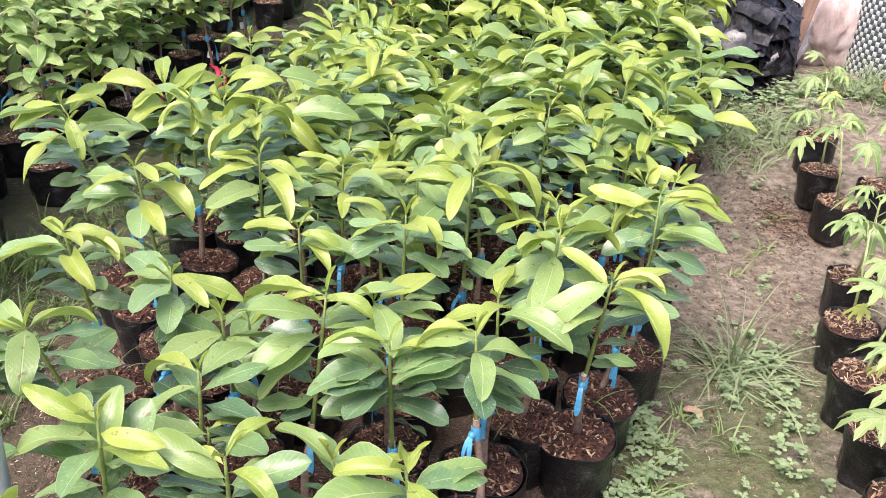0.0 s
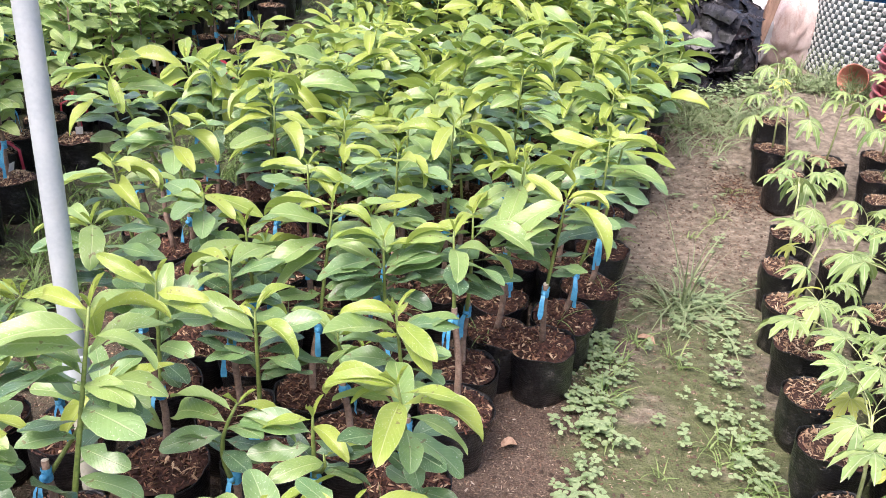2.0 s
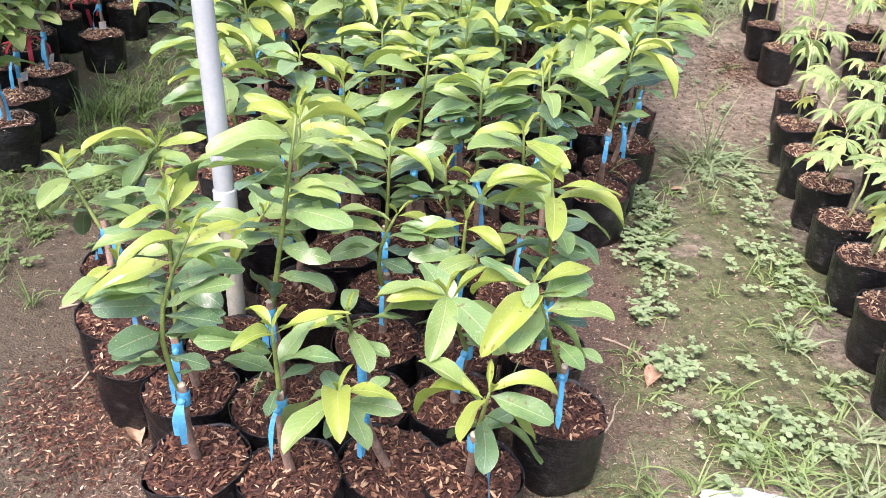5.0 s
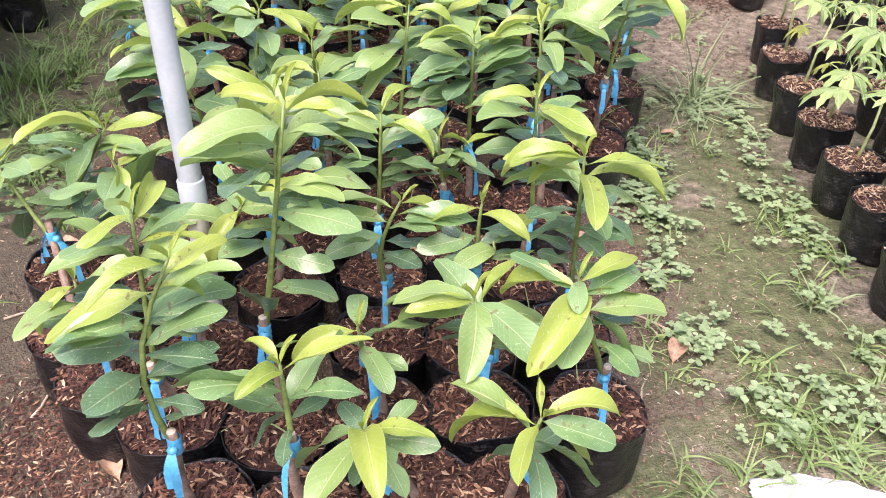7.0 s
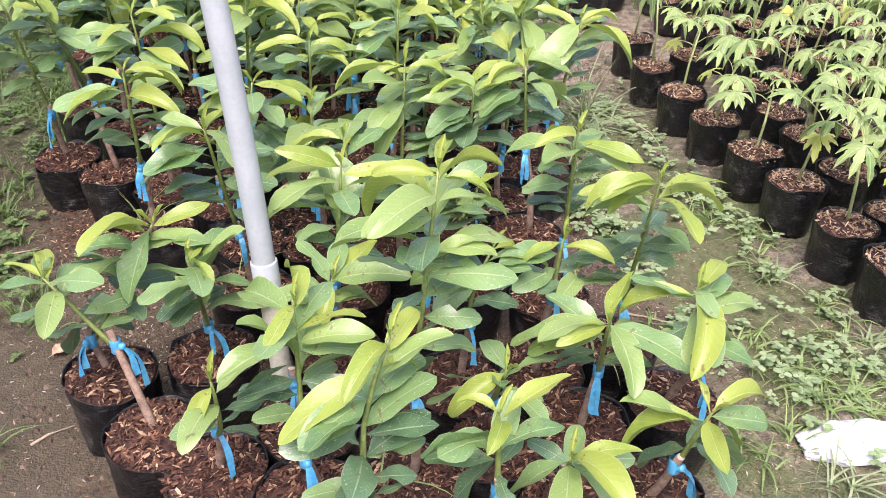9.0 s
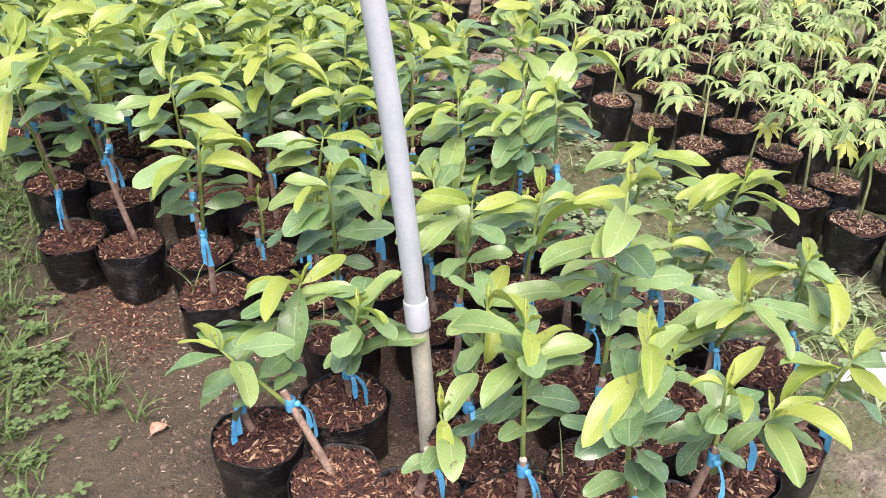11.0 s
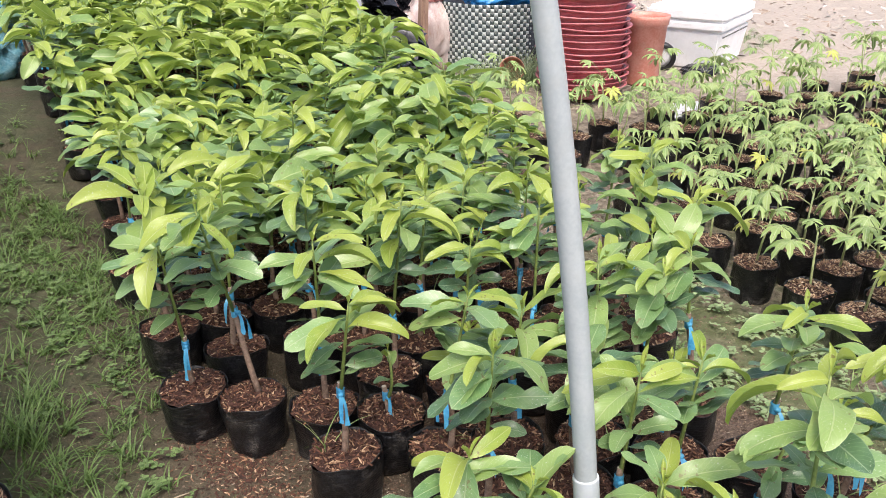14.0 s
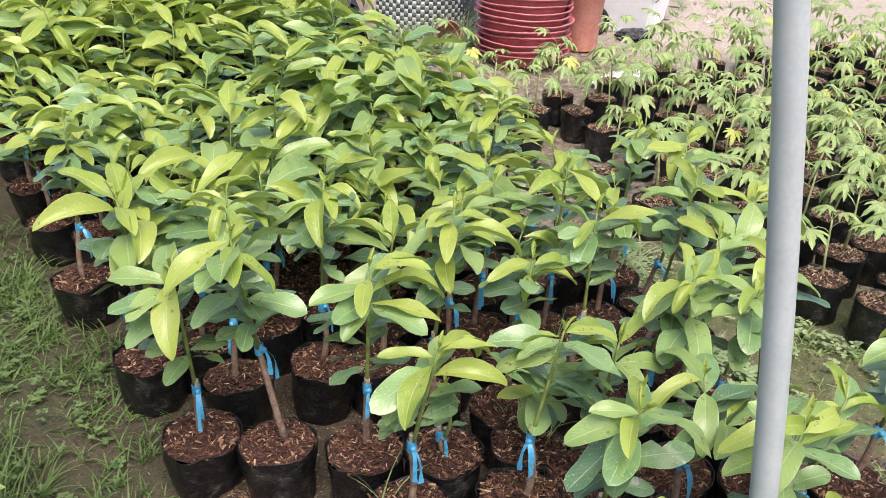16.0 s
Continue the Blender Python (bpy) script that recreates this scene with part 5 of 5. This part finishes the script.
def twig(x, y, az, length, seed):
    rng = random.Random(seed)
    pts = [Vector((length * t, 0.04 * length * math.sin(5 * t + seed) + rng.uniform(-0.003, 0.003), 0)) for t in (0, 0.2, 0.4, 0.6, 0.8, 1.0)]
    m = Matrix.Translation((x, y, 0)) @ Matrix.Rotation(az, 4, "Z")
    pts = [m @ p for p in pts]
    pts = [Vector((p.x, p.y, ground_height(p.x, p.y) + 0.004)) for p in pts]
    v, f = tube(pts, [0.0032, 0.003, 0.0027, 0.0024, 0.002, 0.0012], 6)
    tagged(piece("twig", finish("twig", v, f, TWIG)), "thin pale dry twig lying on the earth", "twig")


for n_twig, (x, y, az, ln) in enumerate([(0.10, 1.06, -0.7, 0.17), (-1.30, 1.22, 0.3, 0.2), (-1.42, 2.08, -0.3, 0.22), (0.02, 0.72, 1.0, 0.12), (-1.18, 0.9, 1.2, 0.16), (0.85, 2.4, 0.6, 0.15)]):
    twig(x, y, az, ln, n_twig)


# ---- the yard behind the beds ----
RED = plain_material("faded_red_plastic", (0.37, 0.08, 0.092), (0.53, 0.18, 0.19), 0.4, 6, 60, 0.2, 0.002, dirt=(0.62, 0.35, 0.33), dirt_amount=0.35, vary=0.4)
TERRA = plain_material("orange_plastic", (0.60, 0.21, 0.155), (0.71, 0.34, 0.275), 0.45, 8, 80, 0.15, 0.001, dirt=(0.6, 0.38, 0.3), dirt_amount=0.4)
FOAM = plain_material("white_foam", (0.82, 0.82, 0.82), (0.9, 0.9, 0.9), 0.7, 10, 140, 0.25, 0.003, dirt=(0.6, 0.57, 0.53), dirt_amount=0.15)
TARP = plain_material("black_sheeting", (0.010, 0.010, 0.012), (0.035, 0.035, 0.04), 0.24, 16, 45, 0.4, 0.008, dirt=(0.18, 0.17, 0.165), dirt_amount=0.2)
SACK = plain_material("pink_white_sack", (0.42, 0.31, 0.28), (0.64, 0.55, 0.52), 0.65, 7, 150, 0.5, 0.004, dirt=(0.36, 0.22, 0.17), dirt_amount=0.6, stretch=(2.2, 2.2, 0.7))
WHITE_BAG = plain_material("white_sack", (0.52, 0.52, 0.53), (0.70, 0.70, 0.71), 0.6, 9, 150, 0.5, 0.006, dirt=(0.45, 0.42, 0.40), dirt_amount=0.3)
BLUE_BAG = plain_material("blue_bag", (0.02, 0.16, 0.45), (0.06, 0.33, 0.68), 0.28, 14, 80, 0.8, 0.01)
BLUE_SHEET = plain_material("pale_blue_sheet", (0.10, 0.33, 0.45), (0.30, 0.52, 0.60), 0.35, 9, 80, 0.8, 0.01)
PINK = plain_material("pink_plastic", (0.50, 0.16, 0.16), (0.68, 0.33, 0.32), 0.45, 12, 90, 0.5, 0.006)
WOOD = plain_material("brown_post", (0.13, 0.075, 0.05), (0.26, 0.16, 0.11), 0.7, 14, 120, 0.5, 0.003, stretch=(3, 3, 0.4))
WEAVE_DARK = plain_material("dark_strap", (0.03, 0.05, 0.05), (0.07, 0.09, 0.09), 0.45, 20, 120, 0.3, 0.002)
WEAVE_PALE = plain_material("pale_strap", (0.42, 0.46, 0.44), (0.58, 0.61, 0.59), 0.45, 20, 120, 0.3, 0.002, dirt=(0.3, 0.29, 0.24), dirt_amount=0.4)
BLACK = plain_material("black_plastic", (0.01, 0.01, 0.011), (0.03, 0.03, 0.03), 0.4, 20, 100, 0.3, 0.002)


def nested_pots(x, y, count, r, step):
    """Large red planters nested in one another: only their rims show, one over the other."""
    root = new("stack_of_planters")
    root.matrix_basis = Matrix.Translation((x, y, rise(x, y)))
    rng = random.Random(3)
    meshes = []
    for k in range(4):
        def warp(g, z, k=k):
            return 0.006 * math.sin(2 * g + k * 1.3) + 0.004 * noise.noise(Vector((math.cos(g) * 2, math.sin(g) * 2, k)))
        v, f = lathe([(r * 0.80, -0.10), (r * 0.87, -0.03), (r * 0.90, -0.018), (r * 0.985, -0.008), (r, -0.003), (r * 0.99, 0.003), (r * 0.90, -0.006), (r * 0.86, -0.02), (r * 0.78, -0.10)], 48, warp)
        v = [(x, y, z + 0.006 * math.sin(2 * math.atan2(y, x) + k) + 0.004 * noise.noise(Vector((x * 6, y * 6, k * 3.3)))) for x, y, z in v]
        meshes.append(finish("planter", v, f, RED))
    piece("planter", finish("planter", *lathe([(0.001, 0.0), (r * 0.78, 0.0), (r * 0.88, 0.06), (r, 0.07), (r * 0.97, 0.076), (r * 0.7, 0.03)], 40), RED), root)
    for k in range(count):
        m = Matrix.Translation((rng.uniform(-0.012, 0.012), rng.uniform(-0.012, 0.012), 0.11 + step * k)) @ Euler((rng.uniform(-0.014, 0.014), rng.uniform(-0.014, 0.014), rng.uniform(0, 6.28))).to_matrix().to_4x4()
        piece("planter", meshes[k % 4], root, m)
    tagged(root, "tall stack of nested faded red plastic planters", "planters")


nested_pots(2.45, 3.865, 30, 0.30, 0.0375)


def bucket(x, y, h, r, name, label, tilt=None, material=TERRA):
    v, f = lathe([(0.001, 0.0), (r * 0.72, 0.0), (r * 0.74, 0.01), (r * 0.93, h * 0.86), (r * 0.98, h * 0.87), (r * 1.0, h * 0.96), (r * 1.03, h), (r * 0.98, h), (r * 0.93, h * 0.94), (r * 0.70, 0.03), (0.001, 0.03)], 36)
    m = Matrix.Translation((x, y, rise(x, y)))
    if tilt:
        m = Matrix.Translation((x, y, rise(x, y) + r * 0.9)) @ Matrix.Rotation(tilt[0], 4, "Z") @ Matrix.Rotation(tilt[1], 4, "Y")
    tagged(piece(name, finish(name, v, f, material), None, m), label, "planter")


bucket(2.95, 3.76, 0.46, 0.16, "tall_planter", "tall orange plastic planter standing beside a red stack")
bucket(2.34, 4.40, 0.17, 0.085, "small_planter", "small red-orange plastic pot lying on its side", (-2.4, 1.45), TERRA)


def foam_box(x, y, az):
    """A tapering foam crate with a stepped rim, a row of slots and a thick lid."""
    root = new("foam_box")
    root.matrix_basis = Matrix.Translation((x, y, rise(x, y))) @ Matrix.Rotation(az, 4, "Z")

    def slab(name, size, z, taper, offset, label):
        bm = bmesh.new()
        bmesh.ops.create_cube(bm, size=1.0, matrix=Matrix.Translation((0, 0, z)) @ Matrix.Diagonal((*size, 1)))
        for v in bm.verts:
            if v.co.z < z:
                v.co.x *= taper
                v.co.y *= taper
        bmesh.ops.bevel(bm, geom=bm.edges[:], offset=offset, segments=2, affect="EDGES")
        return part(name, bm, FOAM, root, label)

    slab("box_body", (0.80, 0.54, 0.29), 0.145, 0.86, 0.02, "")
    slab("box_rim", (0.84, 0.58, 0.06), 0.3205, 0.985, 0.012, "projecting foam rim")
    slab("box_lid", (0.85, 0.59, 0.10), 0.401, 0.99, 0.025, "thick white foam lid")
    for k in range(9):
        bm = bmesh.new()
        bmesh.ops.create_cube(bm, size=1.0, matrix=Matrix.Translation((-0.32 + 0.08 * k, -0.2605, 0.245)) @ Matrix.Diagonal((0.045, 0.018, 0.008, 1)))
        part("slot", bm, BLACK, root, "narrow dark slot")
    tagged(root, "large white polystyrene foam box with a lid", "box")


foam_box(3.89, 3.94, 0.30)


def woven_planter(x, y, r, h):
    """A round wall of interlaced straps: every crossing is its own raised patch."""
    root = new("woven_planter")
    root.matrix_basis = Matrix.Translation((x, y, rise(x, y)))
    bag, around, rows = new_bag(), 96, 18
    for j in range(rows):
        for i in range(around):
            g0, g1 = 2 * math.pi * i / around, 2 * math.pi * (i + 0.96) / around
            z0, z1 = h * j / rows, h * (j + 0.96) / rows
            rr = [r + 0.012 * math.sin(2 * g + 1) + 0.01 * noise.noise(Vector((math.cos(g) * 2, math.sin(g) * 2, z0 * 3))) for g in (g0, g1)]
            a, b, o = rr[0], rr[1], 0.006
            q = [(a * math.cos(g0), a * math.sin(g0), z0), (b * math.cos(g1), b * math.sin(g1), z0), (b * math.cos(g1), b * math.sin(g1), z1), (a * math.cos(g0), a * math.sin(g0), z1)]
            gm, zm = (g0 + g1) / 2, (z0 + z1) / 2
            q.append(((a + o) * math.cos(gm), (a + o) * math.sin(gm), zm))
            add(bag, q, [(0, 1, 4), (1, 2, 4), (2, 3, 4), (3, 0, 4)], None, None, (i + j) % 2)
    piece("woven_wall", close_bag("woven_wall", bag, [WEAVE_DARK, WEAVE_PALE], False), root)
    v, f = lathe([(r * 0.985, 0.0), (r * 0.985, h - 0.01), (r * 0.96, h - 0.012), (r * 0.95, h * 0.5)], 48)
    piece("lining", finish("lining", v, f, BLACK), root)
    tagged(root, "round planter of interlaced dark and pale plastic straps", "planter")


woven_planter(2.66, 4.92, 0.42, 0.48)


def lump(name, label, category, x, y, size, material, seed, rough=0.25, tie=0.0, z=0.0, az=0.0, scale=2.2, crisp=False):
    """A crumpled bag or heap of sheeting; tie: how tightly its neck is drawn in."""
    bm = bmesh.new()
    bmesh.ops.create_icosphere(bm, subdivisions=6 if crisp else 5, radius=1.0)
    for q in bm.verts:
        p = q.co.copy()
        d = noise.noise(p * scale + Vector((seed, 0, 0))) * 0.6 + (0.5 - abs(noise.noise(p * scale * 2.3 + Vector((0, seed, 0))))) * 0.5 + (0.4 - abs(noise.noise(p * scale * 5.1 + Vector((0, 0, seed))))) * 0.22
        if crisp:
            w = p + Vector((noise.noise(p * 2.1), noise.noise(p * 2.1 + Vector((9, 0, 0))), noise.noise(p * 2.1 + Vector((0, 9, 0))))) * 0.35
            d = (0.45 - abs(noise.noise(w * scale * 0.8 + Vector((seed, 0, 0))))) * 0.9 + (0.4 - abs(noise.noise(w * scale * 1.9 + Vector((0, seed, 0))))) * 0.45 + (0.35 - abs(noise.noise(w * scale * 4.0 + Vector((0, 0, seed))))) * 0.2
        p *= 1 + rough * d
        if tie and p.z > 0.35:
            k = 1 - tie * math.sin(min(1, (p.z - 0.35) / 0.45) * math.pi / 2) * (1 if p.z < 0.85 else 0.55)
            p.x *= k
            p.y *= k
        p.z = max(p.z, -0.75)
        q.co = Vector((p.x * size[0], p.y * size[1], (p.z + 0.75) * size[2] / 1.75))
    for face in bm.faces:
        face.smooth = True
    ob = part(name, bm, material, None)
    ob.matrix_basis = Matrix.Translation((x, y, z + rise(x, y) - 0.005)) @ Matrix.Rotation(az, 4, "Z")
    return tagged(ob, label, category)


def sheeting(x, y, size, seed, label):
    """A heap of black film: a rounded core under many loose, creased folds."""
    rng, root = random.Random(seed), new("black_sheeting")
    root.matrix_basis = Matrix.Translation((x, y, rise(x, y)))
    bm = bmesh.new()
    bmesh.ops.create_icosphere(bm, subdivisions=4, radius=0.9)
    for q in bm.verts:
        q.co = Vector((q.co.x * size[0], q.co.y * size[1], max(0.0, q.co.z) * size[2]))
    part("bundle", bm, TARP, root)
    n = 7
    for k in range(110):
        az, up = rng.uniform(0, 6.283), math.asin(rng.uniform(0.0, 1.0))
        mid = Vector((math.cos(az) * math.cos(up) * size[0], math.sin(az) * math.cos(up) * size[1], math.sin(up) * size[2])) * rng.uniform(0.86, 1.04)
        out = Vector((math.cos(az) * math.cos(up) / size[0], math.sin(az) * math.cos(up) / size[1], math.sin(up) / size[2])).normalized()
        turn = (out + Vector((rng.uniform(-0.5, 0.5), rng.uniform(-0.5, 0.5), rng.uniform(-0.3, 0.5)))).normalized().to_track_quat("Z", "Y").to_matrix().to_4x4() @ Matrix.Rotation(rng.uniform(0, 6.28), 4, "Z")
        a, b, off = rng.uniform(0.10, 0.24), rng.uniform(0.05, 0.13), rng.uniform(0, 50)
        verts = []
        for iv in range(n):
            for iu in range(n + 3):
                u, v = iu / (n + 2) * 2 - 1, iv / (n - 1) * 2 - 1
                crease = 0.045 * (0.3 - abs(noise.noise(Vector((u * 1.3 + off, v * 2.2, 0))))) + 0.02 * (0.3 - abs(noise.noise(Vector((u * 3.1, v * 4.4 + off, 1)))))
                q = mid + turn.to_3x3() @ Vector((u * a * (1 + 0.25 * noise.noise(Vector((v * 2, off, 0)))), v * b * (1 + 0.25 * noise.noise(Vector((u * 2, off, 5)))), crease - 0.03 * (u * u + v * v)))
                verts.append((q.x, q.y, max(q.z, 0.004)))
        w = n + 3
        faces = [(iv * w + iu, iv * w + iu + 1, (iv + 1) * w + iu + 1, (iv + 1) * w + iu) for iv in range(n - 1) for iu in range(w - 1)]
        piece("fold", finish("fold", verts, faces, TARP), root)
    tagged(root, label, "sheeting")


sheeting(1.52, 4.84, (0.31, 0.26, 0.48), 1, "heap of crumpled shiny black plastic sheeting")
sheeting(1.36, 4.52, (0.20, 0.14, 0.07), 4, "low fold of black plastic sheeting on the ground")
sheeting(1.85, 5.35, (0.32, 0.28, 0.50), 7, "black plastic sheeting bunched behind the post")
lump("sack", "pinkish white woven sack tied at its neck", "sack", 2.16, 5.13, (0.24, 0.18, 0.60), SACK, 2, 0.34, 0.5, scale=1.9)
lump("plastic_wrap", "twisted pink plastic over the sack's neck", "bag", 2.19, 5.13, (0.11, 0.10, 0.15), PINK, 15, 0.4, 0.0, 0.47, scale=3)
lump("sack", "slumped dirty white sack leaning in the weeds", "sack", 1.86, 5.05, (0.14, 0.13, 0.40), WHITE_BAG, 5, 0.3, 0.2)
lump("sack", "white plastic sack piled behind the post", "sack", 2.05, 5.7, (0.4, 0.34, 0.62), WHITE_BAG, 3, 0.25)
lump("sack", "white plastic sack at the bed's far corner", "sack", 1.24, 4.96, (0.20, 0.15, 0.82), WHITE_BAG, 6, 0.25)
lump("sack", "pale pink sack behind the far saplings", "sack", 1.72, 6.3, (0.34, 0.3, 0.55), SACK, 12, 0.25, 0.3)
lump("sack", "white plastic sack behind the far saplings", "sack", 0.55, 7.1, (0.3, 0.25, 0.6), WHITE_BAG, 17, 0.25, 0.3)
lump("sheet", "crumpled pale blue plastic sheet heaped behind the bed", "sheet", -0.62, 6.9, (0.42, 0.3, 0.55), BLUE_SHEET, 21, 0.4, scale=2.6)
lump("sack", "white plastic sack beside the blue sheet", "sack", 0.42, 6.95, (0.28, 0.24, 0.80), WHITE_BAG, 23, 0.3, 0.3)
lump("plastic_bag", "shiny blue plastic bag lying on the woven planter", "bag", 2.66, 4.87, (0.30, 0.25, 0.22), BLUE_BAG, 8, 0.4, 0.0, 0.42, scale=3)
lump("sheet", "crumpled white plastic sheet lying on the earth", "sheet", 2.70, 3.25, (0.25, 0.12, 0.05), WHITE_BAG, 10, 0.4, scale=3)
lump("plastic_bag", "dark grey plastic bag crumpled before the foam box", "bag", 3.50, 3.64, (0.15, 0.10, 0.07), TARP, 13, 0.5, scale=3)


lump("plastic_bag", "flattened crumpled white plastic bag lying among weeds", "bag", 0.285, 0.46, (0.125, 0.06, 0.034), WHITE_BAG, 18, 0.3, 0.0, 0.004, -0.25, 2.4)


def post(x, y):
    bm = bmesh.new()
    bmesh.ops.create_cube(bm, size=1.0, matrix=Matrix.Translation((0, 0, 1.1)) @ Matrix.Diagonal((0.06, 0.05, 2.2, 1)))
    bmesh.ops.bevel(bm, geom=bm.edges[:], offset=0.006, segments=2, affect="EDGES")
    ob = part("wooden_post", bm, WOOD, None)
    ob.matrix_basis = Matrix.Translation((x, y, rise(x, y) - 0.02)) @ Matrix.Rotation(0.45, 4, Vector((-0.72, 0.69, 0)))
    tagged(ob, "brown weathered wooden post leaning back against the sacks", "post")


post(1.755, 4.70)


def wheel(x, y):
    root = new("trolley_wheel")
    root.matrix_basis = Matrix.Translation((x, y, rise(x, y) + 0.10)) @ Matrix.Rotation(0.7, 4, "Z") @ Matrix.Rotation(1.45, 4, "Y")
    v, f = lathe([(0.075, -0.025), (0.10, -0.03), (0.11, -0.015), (0.11, 0.015), (0.10, 0.03), (0.075, 0.025)], 28)
    piece("tyre", finish("tyre", v, f, BLACK), root)
    v, f = lathe([(0.001, -0.012), (0.03, -0.016), (0.076, -0.01), (0.076, 0.01), (0.03, 0.016), (0.001, 0.012)], 20)
    piece("rim", finish("rim", v, f, WHITE_BAG), root, None, "pale spoked rim")
    tagged(root, "black trolley wheel leaning on the foam box", "wheel")


wheel(3.36, 3.90)
